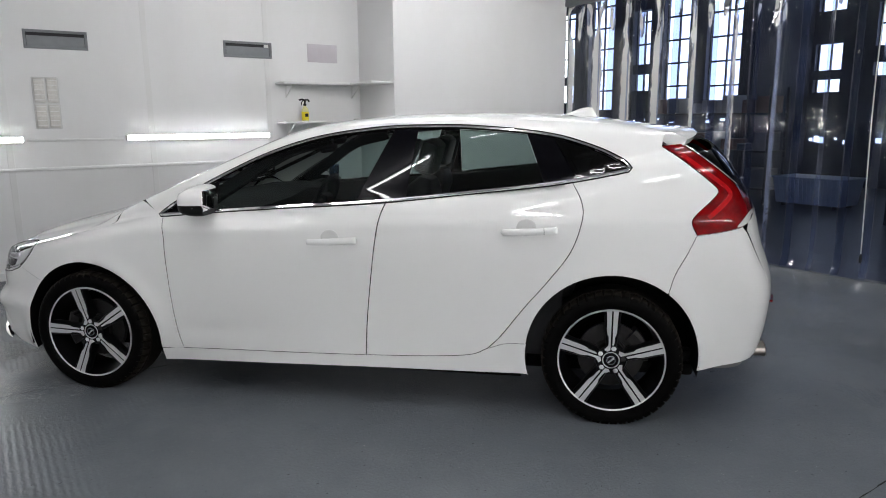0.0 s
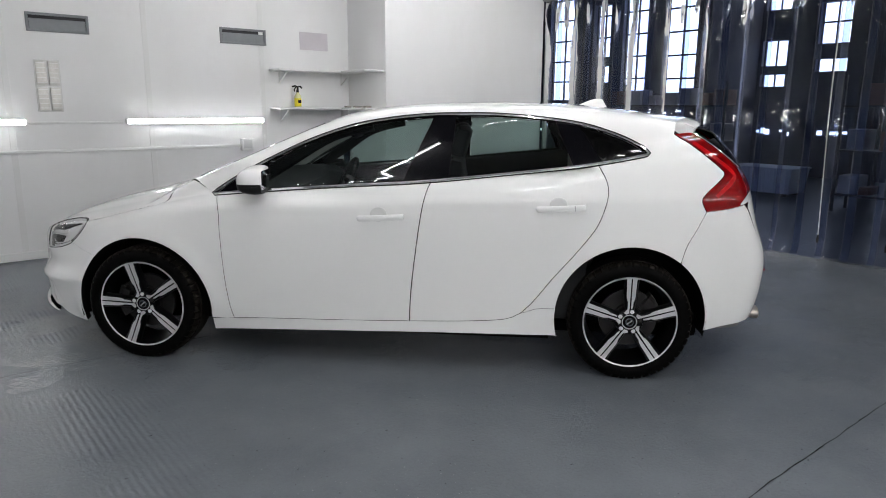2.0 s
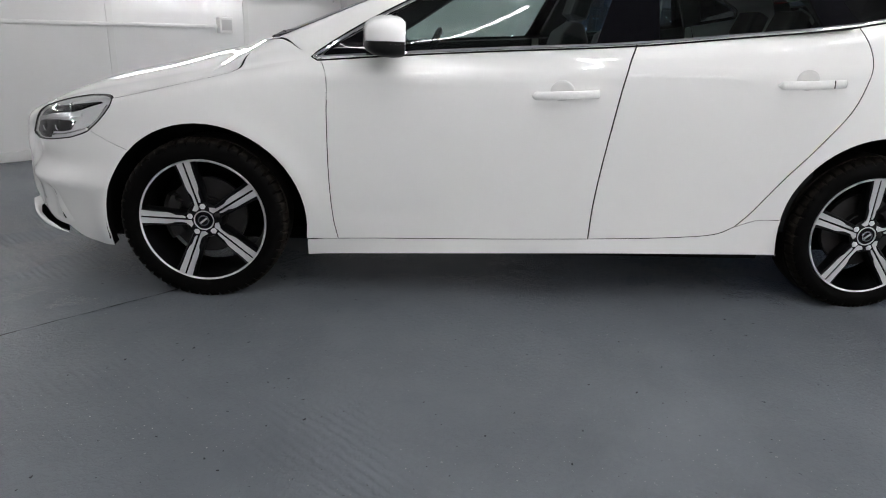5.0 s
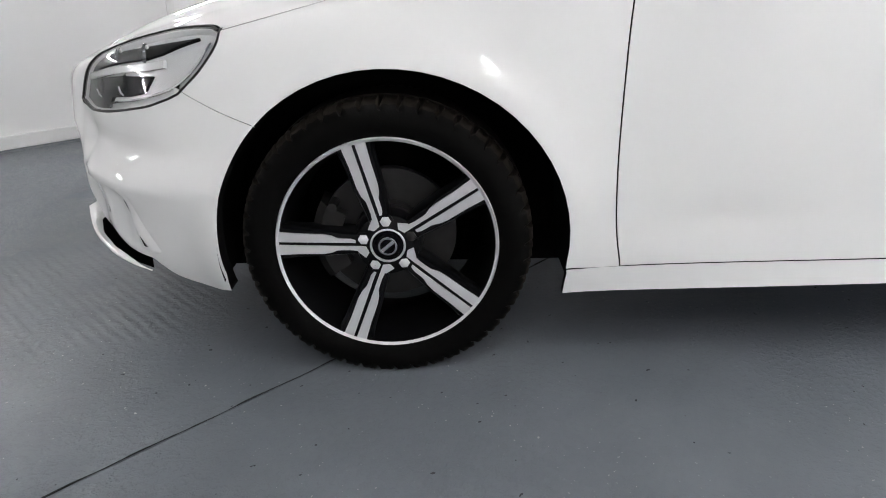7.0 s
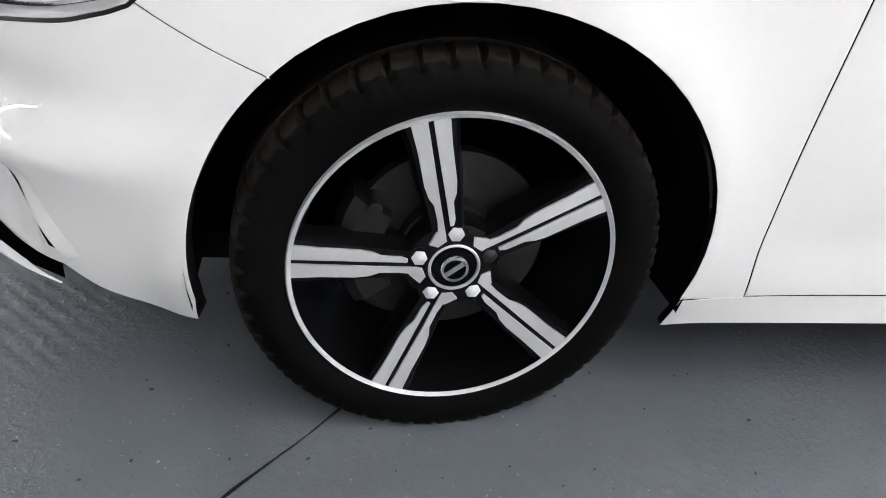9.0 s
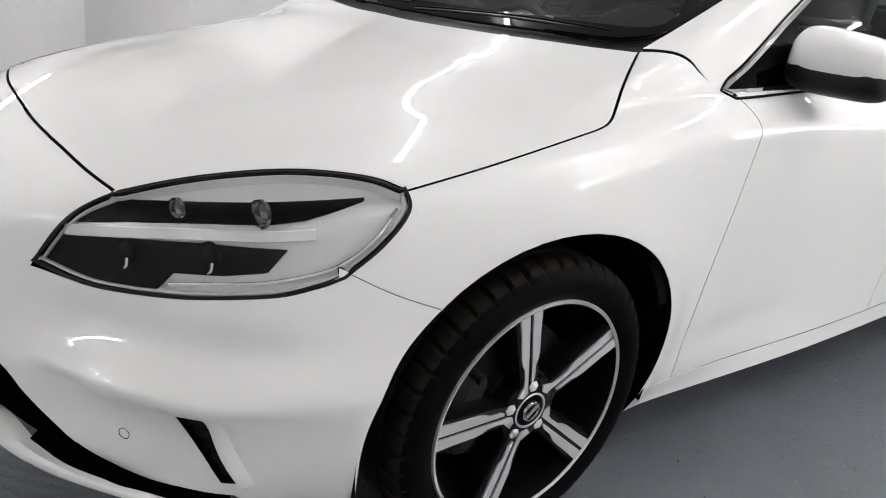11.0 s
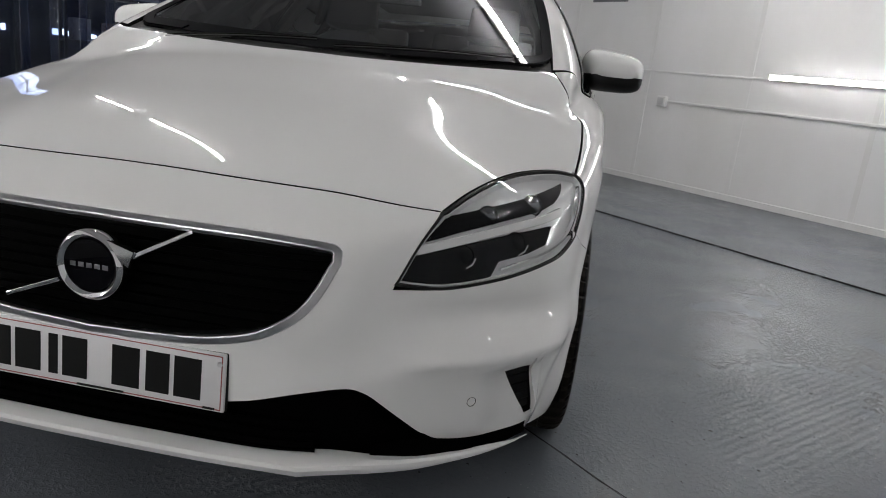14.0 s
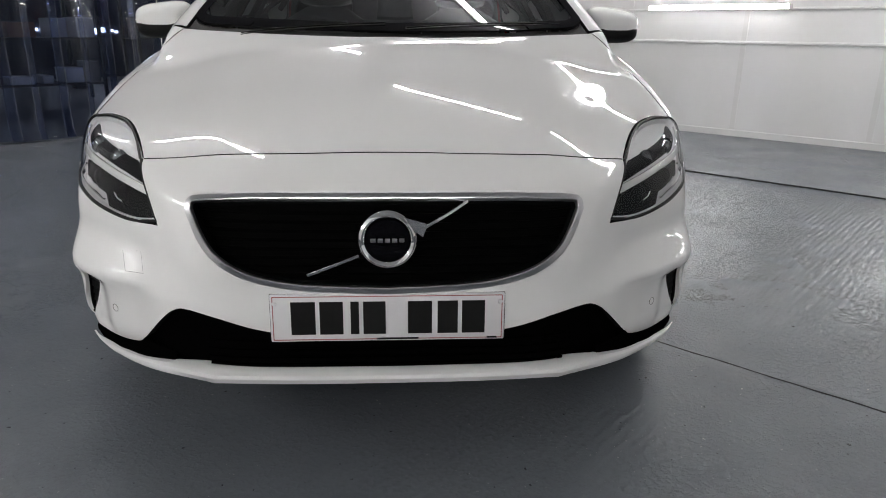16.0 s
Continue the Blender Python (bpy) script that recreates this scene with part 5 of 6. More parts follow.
def floor_mat():
    """Grey floor paint over tamped concrete: ridges in patches, pits, scuffs and dull spots."""
    m = mat("floor_paint", (0.15, 0.165, 0.185), 0.3, 0, 0.5)
    nt = m.node_tree
    b = nt.nodes["Principled BSDF"]
    L = nt.links.new
    tc = nt.nodes.new("ShaderNodeTexCoord")

    def noise(scale, detail=4, rough=.55):
        n = nt.nodes.new("ShaderNodeTexNoise")
        n.inputs["Scale"].default_value, n.inputs["Detail"].default_value, n.inputs["Roughness"].default_value = scale, detail, rough
        L(tc.outputs["Object"], n.inputs["Vector"])
        return n.outputs["Fac"]

    def ramp(v, a, c0, z, c1):
        r = nt.nodes.new("ShaderNodeMapRange")
        r.interpolation_type = "SMOOTHSTEP"
        for k, val in (("From Min", a), ("From Max", z), ("To Min", c0), ("To Max", c1)):
            r.inputs[k].default_value = val
        L(v, r.inputs["Value"])
        return r.outputs["Result"]

    def math_(op, a, c):
        n = nt.nodes.new("ShaderNodeMath")
        n.operation = op
        for i, v in enumerate((a, c)):
            if hasattr(v, "links"):
                L(v, n.inputs[i])
            else:
                n.inputs[i].default_value = v
        return n.outputs[0]
    xyz = nt.nodes.new("ShaderNodeSeparateXYZ")
    L(tc.outputs["Object"], xyz.inputs[0])
    wave = nt.nodes.new("ShaderNodeTexWave")
    wave.wave_type, wave.bands_direction = "BANDS", "X"
    wave.inputs["Scale"].default_value, wave.inputs["Distortion"].default_value = 10.5, 1.8
    wave.inputs["Detail"].default_value, wave.inputs["Detail Scale"].default_value = 3.0, 1.8
    L(tc.outputs["Object"], wave.inputs["Vector"])
    # smooth trowelled bands beside the joints, raked ridges between them
    away = math_("PINGPONG", math_("ADD", xyz.outputs["Y"], .462), 1.48)
    away = math_("ADD", away, math_("MULTIPLY", math_("SUBTRACT", noise(5, 3), .5), .10))
    band = ramp(away, .36, 0.0, .46, 1.0)
    patches = math_("MULTIPLY", math_("MULTIPLY", ramp(noise(1.3, 3), .42, .05, .60, 1.0), band), ramp(xyz.outputs["X"], -1.15, 1.0, .10, .06))
    broken = ramp(noise(24, 3, .6), .32, .25, .58, 1.0)
    ridges = math_("MULTIPLY", math_("MULTIPLY", wave.outputs["Fac"], broken), patches)
    pits = math_("MULTIPLY", ramp(noise(62, 4, .7), .42, 0, .70, 1), ramp(noise(1.6, 3), .38, .38, .62, 1.0))
    grain = noise(150, 3)
    parts_ = [math_("MULTIPLY", ridges, .8), math_("MULTIPLY", pits, .56), math_("MULTIPLY", grain, .07), math_("MULTIPLY", noise(1.8, 3), 1.6)]
    height = parts_[0]
    for q in parts_[1:]:
        height = math_("ADD", height, q)
    bp = nt.nodes.new("ShaderNodeBump")
    bp.inputs["Strength"].default_value, bp.inputs["Distance"].default_value = .6, .006
    L(height, bp.inputs["Height"])
    L(bp.outputs[0], b.inputs["Normal"])
    mix = nt.nodes.new("ShaderNodeMix")
    mix.data_type = "RGBA"
    mix.inputs["A"].default_value, mix.inputs["B"].default_value = (.102, .113, .127, 1), (.140, .153, .169, 1)
    L(ramp(noise(1.4, 6, .6), .2, 0, .8, 1), mix.inputs["Factor"])
    worn = nt.nodes.new("ShaderNodeMix")
    worn.data_type = "RGBA"
    L(mix.outputs["Result"], worn.inputs["A"])
    worn.inputs["B"].default_value = (.16, .165, .17, 1)
    L(math_("MULTIPLY", ramp(noise(70, 4, .7), .58, 0, .78, 1), ramp(noise(3.4, 3), .42, 0, .80, .40)), worn.inputs["Factor"])
    dark = nt.nodes.new("ShaderNodeMix")
    dark.data_type = "RGBA"
    L(worn.outputs["Result"], dark.inputs["A"])
    dark.inputs["B"].default_value = (.012, .012, .013, 1)
    L(ramp(noise(46, 2, .5), .72, 0, .75, .8), dark.inputs["Factor"])
    chips = nt.nodes.new("ShaderNodeMix")
    chips.data_type = "RGBA"
    L(dark.outputs["Result"], chips.inputs["A"])
    chips.inputs["B"].default_value = (.34, .34, .34, 1)
    L(math_("MULTIPLY", ramp(noise(105, 2, .5), .70, 0, .74, .8), ramp(noise(2.2, 3), .40, .1, .60, 1)), chips.inputs["Factor"])
    L(chips.outputs["Result"], b.inputs["Base Color"])
    L(ramp(noise(2.6, 5), .3, .15, .7, .27), b.inputs["Roughness"])
    b.inputs["Specular IOR Level"].default_value = .22
    b.inputs["IOR"].default_value = 1.42
    return m


WALLPAINT = wall_mat("wall_paint")
FLOORPAINT = floor_mat()
TRIMPAINT = mat("trim_paint", (0.72, 0.72, 0.71), 0.35, noise_scale=6, noise_amount=.05)
GREY_METAL = mat("grey_metal", (0.20, 0.21, 0.22), 0.45, 0.3, noise_scale=20, noise_amount=.1)
DARK_HOLE = mat("dark_hole", (0.03, 0.03, 0.032), 0.8)
TUBE_GLOW = mat("tube_glow", (1, 1, 1), 0.4, emit=(.985, 0.988, 1.0), strength=70.0)
WALL_GLOW = mat("wall_tube_glow", (1, 1, 1), 0.4, emit=(.985, 0.988, 1.0), strength=60.0)
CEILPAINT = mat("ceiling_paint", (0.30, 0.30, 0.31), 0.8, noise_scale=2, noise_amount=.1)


def bay_link(name, bm, material, label="", category="", kind="structure", group="", smooth=False, at=None):
    ob = link(name, bm, material, smooth=smooth)
    ob.matrix_basis = BAY @ (at or Matrix())
    return tagged(ob, label, category, group, kind)


def bay_box(name, u0, u1, v0, v1, z0, z1, material, bevel=0.0, kind="structure", label="", category=""):
    return bay_link(name, box_bm(u0, u1, v0, v1, z0, z1, bevel), material, label, category, kind)


# floor: slabs with open joints on a dark bed
floor = bay_box("floor", -6, 16, -12, 12, -.30, -.02, DARK_HOLE, label="grey painted concrete floor with worn ridges", category="floor")
joints = [WALL_B - .3, -3.45, -.472, 2.50, WALL_A + .3]
for v0, v1 in zip(joints[:-1], joints[1:]):
    bm = bmesh.new()
    us = np.linspace(BACK_U - .3, CURTAIN + .02, 160)
    wob = lambda u, s: .0035 * noise.noise((u * 3.1, s, 0)) + .003 * noise.noise((u * 14, s, 2))
    rows = []
    for u in us:
        a, b = v0 + .0006 + wob(u, v0), v1 - .0006 + wob(u, v1)
        h = .007 if v1 < -3 else 0
        rows.append([bm.verts.new((u, y, z + h)) for y, z in ((a, -.03), (a, -.001), (a + .002, 0), (b - .002, 0), (b, -.001), (b, -.03))])
    grid_faces(bm, rows)
    bmesh.ops.recalc_face_normals(bm, faces=bm.faces[:])
    s_ = part("slab", bm, FLOORPAINT, floor, smooth=False)
    s_.matrix_parent_inverse = BAY.inverted()
    s_.matrix_basis = BAY
HALL_FLOOR = mat("hall_floor", (.07, .075, .085), .35, noise_scale=2, noise_amount=.3, bump=.2, bump_scale=30)
s_ = part("slab", box_bm(CURTAIN + .03, 14, -9, 9, -.02, -.002), HALL_FLOOR, floor, smooth=False)
s_.matrix_parent_inverse = BAY.inverted()
s_.matrix_basis = BAY
CRACK = mat("crack_fill", (.012, .012, .013), .9, 0, .1)
for v, w0, w1 in ((-3.45, .0030, .0024), (-.472, .0024, .0022), (2.50, .003, .002)):
    bm = bmesh.new()
    rows = []
    for u in np.linspace(BACK_U, CURTAIN, 700):
        mid = v + .0035 * noise.noise((u * 3.1, v, 0)) + .003 * noise.noise((u * 14, v, 2)) + .004 * noise.noise((u * 9, v, 7))
        w = max(.0004, w0 + w1 * noise.noise((u * 11, v, 4)) + .6 * w1 * noise.noise((u * 37, v, 9)))
        h = .0075 if v < -3 else 0
        rows.append([bm.verts.new((u, mid - w, .0014 + h)), bm.verts.new((u, mid, .0020 + h)), bm.verts.new((u, mid + w, .0014)), bm.verts.new((u, mid + w + .004 * (h > 0), .0008))])
    grid_faces(bm, rows)
    s_ = part("joint", bm, CRACK, floor, smooth=False)
    s_.matrix_parent_inverse = BAY.inverted()
    s_.matrix_basis = BAY
for pts in ([(3.25, -1.57), (3.36, -1.67), (3.44, -1.70), (3.55, -1.79), (3.72, -1.86), (3.85, -1.97)], [(2.95, .35), (3.10, .22), (3.22, .15), (3.30, .02), (3.45, -.06)]):
    line = []
    for i, p in enumerate(spline(pts, 6)):
        line.append((p[0] + .006 * noise.noise((i * .7, 1, 0)), p[1] + .006 * noise.noise((i * .7, 5, 0)), .0006))
    c_ = part("crack", sweep_bm(line, [(.0022, 0), (0, .0006), (-.0022, 0), (0, -.003)]), CRACK, floor)

walls = {}
walls["a"] = bay_box("wall_north", BACK_U, STEP_U, WALL_A, WALL_A + .15, 0, CEIL, WALLPAINT, label="white painted panel wall with faint seams", category="wall")
walls["c"] = bay_box("wall_step", STEP_U, CURTAIN, WALL_C, WALL_C + .15, 0, CEIL, WALLPAINT, label="plain white painted wall beside the curtain", category="wall")
bay_box("wall_return", STEP_U, STEP_U + .12, WALL_C + .15, WALL_A + .15, 0, CEIL, WALLPAINT, label="white painted wall return with shelves", category="wall")
walls["b"] = bay_box("wall_south", BACK_U, CURTAIN + .1, WALL_B - .15, WALL_B, 0, CEIL, WALLPAINT, label="white painted panel wall with faint seams", category="wall")
bay_box("wall_west", BACK_U - .15, BACK_U, WALL_B - .15, WALL_A + .15, 0, CEIL, WALLPAINT, label="white painted end wall", category="wall")
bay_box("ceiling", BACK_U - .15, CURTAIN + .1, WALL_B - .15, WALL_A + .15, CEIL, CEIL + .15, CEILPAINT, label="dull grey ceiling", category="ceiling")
for k, u in enumerate(np.arange(-4.3, 2.6, 1.18)):
    bay_box("trim", u, u + .05, WALL_A - .004, WALL_A, .08, CEIL, TRIMPAINT, .001, label="flush white cover strip on the wall", category="trim")
for u in np.arange(-4.1, 5.0, 1.22):
    bay_box("trim", u, u + .05, WALL_B, WALL_B + .004, .08, CEIL, TRIMPAINT, .001, label="flush white cover strip on the wall", category="trim")
bay_box("baseboard", BACK_U, STEP_U, WALL_A - .018, WALL_A, 0, .075, TRIMPAINT, .006, label="low white skirting, chipped", category="skirting")
bay_box("baseboard", STEP_U + .001, CURTAIN, WALL_C - .018, WALL_C, 0, .075, TRIMPAINT, .006, label="low white skirting", category="skirting")
bay_box("baseboard", BACK_U, CURTAIN, WALL_B, WALL_B + .02, 0, .07, TRIMPAINT, .006, label="low white skirting, chipped", category="skirting")


def vent(u0, u1, z0, z1, face, out):
    """A grey wall vent; face: the wall's v, out: which way it looks."""
    t = thing("wall_vent", "grey metal vent with one deep slot", "vent", "wall vents")
    y = lambda d: face + out * d
    fr = .022
    for a in ((u0, u1, z1 - fr, z1), (u0, u1, z0, z0 + fr), (u0, u0 + fr, z0 + fr, z1 - fr), (u1 - fr, u1, z0 + fr, z1 - fr)):
        part("frame", box_bm(a[0], a[1], *sorted((y(.001), y(.016))), a[2], a[3], .002), GREY_METAL, t)
    part("slot", box_bm(u0 + fr, u1 - fr, *sorted((y(.0005), y(.003))), z0 + fr, z1 - fr), DARK_HOLE, t)
    part("flap", box_bm(u0 + fr + .004, u1 - fr - .004, *sorted((y(.004), y(.010))), z0 + fr, z1 - fr - .028, .002), GREY_METAL, t)
    for o in t.children:
        o.matrix_basis = Matrix()
    t.matrix_basis = BAY
    return t


vent(-.54, -.04, 2.015, 2.175, WALL_A, -1)
vent(1.18, 1.68, 2.015, 2.175, WALL_A, -1)
vent(3.71, 4.24, 1.965, 2.125, WALL_B, 1)


def tube(u0, u1, v, z, out, axis="wall"):
    t = thing("tube_light", "bright white fluorescent tube batten on the wall" if axis == "wall" else "bright white fluorescent tube on the ceiling", "light", "tube lights")
    if axis == "wall":
        part("diffuser", box_bm(u0, u1, *sorted((v + out * .046, v + out * .050)), z - .021, z + .021, .0015), WALL_GLOW, t)
        part("batten", box_bm(u0 - .012, u1 + .012, *sorted((v + out * .001, v + out * .0462)), z - .024, z + .024, .004), TRIMPAINT, t)
        for u in (u0 - .016, u1 + .001):
            part("end_cap", box_bm(u, u + .015, *sorted((v + out * .0012, v + out * .052)), z - .026, z + .026, .004), TRIMPAINT, t)
    else:
        part("tube", lathe_bm([(.0005, u0), (.014, u0 + .002), (.014, u1 - .002), (.0005, u1)], 14, "x"), TUBE_GLOW, t).location = (0, v, z - .05)
        part("batten", box_bm(u0 - .03, u1 + .03, v - .022, v + .022, z - .03, z - .001, .004), TRIMPAINT, t)
        for u in (u0 - .02, u1 + .004):
            part("holder", box_bm(u, u + .016, v - .016, v + .016, z - .066, z - .03, .004), TRIMPAINT, t)
    t.matrix_basis = BAY
    return t


for u in (-3.95, -2.0, .22):
    tube(u, u + 1.37, WALL_A, 1.235, -1)
for u in (-3.9, -1.75, .43):
    tube(u, u + 1.37, WALL_B, 1.245, 1)
# middle row's tube at -3.50 is an added fill lamp for the car's nose
for v, starts in ((.27, (1.05, 3.10)), (-1.97, (-3.50, -1.50, .47, 2.45)), (-4.20, (-1.50, .47))):
    for u in starts:
        tube(u, u + 1.50, v, CEIL, 0, "ceiling")


def rail(u0, u1, v, z, out, h=.022):
    bay_link("trim", box_bm(u0, u1, *sorted((v + out * .0008, v + out * .02)), z - h / 2, z + h / 2, .004), TRIMPAINT, "narrow white cable trunking along the wall", "trunking", smooth=True)


rail(BACK_U, -3.98, WALL_A, 1.225, -1)
rail(-2.55, -2.03, WALL_A, 1.225, -1)
rail(-.60, .19, WALL_A, 1.225, -1)
rail(BACK_U, 1.34, WALL_A, .972, -1, .028)
rail(-2.5, -1.78, WALL_B, 1.225, 1)
rail(-.35, .40, WALL_B, 1.225, 1)
rail(1.83, 4.20, WALL_B, 1.225, 1)
rail(BACK_U, 2.93, WALL_B, .915, 1, .028)


def wall_socket(u, v, z, out, w=.085, h=.10, d=.05):
    t = thing("socket_box", "white plastic socket box ending the cable trunking", "socket", "socket boxes")
    part("body", box_bm(u - w / 2, u + w / 2, *sorted((v + out * .001, v + out * d)), z - h / 2, z + h / 2, .008, 3), TRIMPAINT, t)
    part("cover", box_bm(u - w * .36, u + w * .36, *sorted((v + out * (d + .0005), v + out * (d + .008))), z - h * .32, z + h * .36, .003), mat("socket_cover", (.55, .55, .55), .4), t)
    t.matrix_basis = BAY
    return t


wall_socket(1.40, WALL_A, .985, -1, .13, .13, .06)
wall_socket(2.98, WALL_B, .912, 1, .11, .11, .06)
wall_socket(4.24, WALL_B, 1.215, 1, .06, .07, .045)

# wire-fronted holder: four panes
FOIL = mat("foil", (.60, .585, .55), .3, .25, noise_scale=60, noise_amount=.2, bump=.8, bump_scale=90)
hold = thing("leaflet_holder", "crumpled silver and clear wall holder with four pockets", "holder")
for i, u in enumerate((-.505, -.405)):
    for z0, z1 in ((1.335, 1.535), (1.555, 1.765)):
        part("pocket", box_bm(u, u + .085, WALL_A - .022, WALL_A - .002, z0, z1, .006), FOIL, hold)
        for k in range(5):
            zz = z0 + .02 + (z1 - z0 - .04) * k / 4
            part("wire", box_bm(u + .006, u + .079, WALL_A - .026, WALL_A - .022, zz, zz + .006, .001), TRIMPAINT, hold)
part("frame", box_bm(-.515, -.31, WALL_A - .008, WALL_A - .0005, 1.325, 1.775, .004), mat("clear_plastic", (.66, .66, .64), .2), hold)
hold.matrix_basis = BAY

notice = thing("notice_sheet", "faded pinkish grey sheet stuck on the wall", "notice")
part("sheet", box_bm(2.08, 2.43, WALL_A - .004, WALL_A - .001, 2.0, 2.19, .001), mat("faded_sheet", (.56, .53, .56), .6, noise_scale=5, noise_amount=.1), notice)
notice.matrix_basis = BAY


def shelf(pieces, z, label):
    t = thing("shelf", label, "shelf", "corner shelves")
    for u0, u1, v0, v1 in pieces:
        part("board", box_bm(u0, u1, v0, v1, z - .022, z, .004), TRIMPAINT, t)
    u0, u1, v0, v1 = pieces[0]
    for u in (u0 + .12, u1 - .1):
        bm = bmesh.new()
        sweep_bm([(u, WALL_A - .004, z - .16), (u, WALL_A - .008, z - .024)], rect_section(.018, .005), up=(0, 1, 0), bm=bm)
        sweep_bm([(u, WALL_A - .006, z - .15), (u, v0 + .06, z - .026)], rect_section(.012, .005), up=(1, 0, 0), bm=bm)
        part("bracket", bm, TRIMPAINT, t)
    t.matrix_basis = BAY


shelf([(1.70, STEP_U - .002, WALL_A - .26, WALL_A - .002), (STEP_U - .26, STEP_U - .002, WALL_C + .02, WALL_A - .262)], 1.78, "white L-shaped corner shelf, empty")
shelf([(1.70, STEP_U - .002, WALL_A - .26, WALL_A - .002), (STEP_U - .26, STEP_U - .002, WALL_C + .02, WALL_A - .262)], 1.375, "white L-shaped corner shelf with bottle and bits")

# spray bottle
bottle = thing("spray_bottle", "yellow spray bottle with black trigger on the shelf", "bottle")
part("body", lathe_bm([(.0005, 0), (.034, 0), (.038, .006), (.038, .10), (.034, .125), (.016, .15), (.013, .165)], 24, "z"), mat("clear_bottle", (.70, .66, .35), .2), bottle)
part("wrap", lathe_bm([(.0385, .012), (.0390, .014), (.0390, .095), (.0385, .097)], 24, "z"), mat("yellow_wrap", (.75, .62, .02), .4), bottle, "yellow label")
part("mark", box_bm(-.018, .018, -.0405, -.038, .045, .080, .004), BLACK_PLASTIC, bottle)
part("collar", lathe_bm([(.015, .160), (.016, .162), (.016, .180), (.008, .184)], 16, "z"), BLACK_PLASTIC, bottle)
bm = bmesh.new()
sweep_bm([(0, 0, .18), (.002, 0, .215), (-.03, 0, .228), (-.062, 0, .222)], rect_section(.018, .022), up=(0, 1, 0), bm=bm)
sweep_bm([(.002, 0, .222), (.035, 0, .225), (.052, 0, .205)], rect_section(.016, .016), up=(0, 1, 0), bm=bm)
sweep_bm([(-.022, 0, .215), (-.040, 0, .190), (-.036, 0, .165)], rect_section(.010, .007), up=(0, 1, 0), bm=bm)
part("trigger", bm, BLACK_PLASTIC, bottle, "black trigger head")
bottle.matrix_basis = BAY @ pose(1.98, WALL_A - .11, 1.3755)
for k, (u, v, w) in enumerate(((2.50, 2.30, .05), (2.56, 2.18, .07), (2.60, 2.05, .06))):
    o = link("cloth_scrap", rounded_slab(w * 1.6, w * 1.3, .022, .8, .004), mat("scrap", (.35, .33, .30), .8, noise_scale=30, noise_amount=.4))
    tagged(o, "small crumpled grey rag lying on the shelf", "rag", "shelf scraps")
    o.matrix_basis = BAY @ pose(u, v, 1.3755, 0, 0, 37 * k)

# ---- strip curtain ----
def strip_glass(name, clear, milk, share):
    m = bpy.data.materials.new(name)
    m.use_nodes = True
    nt = m.node_tree
    nt.nodes.clear()
    out = nt.nodes.new("ShaderNodeOutputMaterial")
    tr = nt.nodes.new("ShaderNodeBsdfTransparent")
    tr.inputs[0].default_value = (*clear, 1)
    gl = nt.nodes.new("ShaderNodeBsdfGlossy")
    gl.inputs["Roughness"].default_value = .03
    df = nt.nodes.new("ShaderNodeBsdfDiffuse")
    df.inputs[0].default_value = (*milk, 1)
    fr = nt.nodes.new("ShaderNodeFresnel")
    fr.inputs[0].default_value = 1.38
    tc = nt.nodes.new("ShaderNodeTexCoord")
    mp = nt.nodes.new("ShaderNodeMapping")
    mp.inputs["Scale"].default_value = (5.0, 5.0, 4.5)
    nz = nt.nodes.new("ShaderNodeTexNoise")
    nz.inputs["Scale"].default_value, nz.inputs["Detail"].default_value = 2.2, 2
    bp = nt.nodes.new("ShaderNodeBump")
    bp.inputs["Strength"].default_value, bp.inputs["Distance"].default_value = .16, .02
    L = nt.links.new
    L(tc.outputs["Object"], mp.inputs[0]); L(mp.outputs[0], nz.inputs["Vector"]); L(nz.outputs["Fac"], bp.inputs["Height"])
    L(bp.outputs[0], gl.inputs["Normal"]); L(bp.outputs[0], fr.inputs["Normal"])
    m1, m2 = nt.nodes.new("ShaderNodeMixShader"), nt.nodes.new("ShaderNodeMixShader")
    m1.inputs[0].default_value = share
    L(tr.outputs[0], m1.inputs[1]); L(df.outputs[0], m1.inputs[2])
    L(fr.outputs[0], m2.inputs[0]); L(m1.outputs[0], m2.inputs[1]); L(gl.outputs[0], m2.inputs[2])
    L(m2.outputs[0], out.inputs[0])
    return m


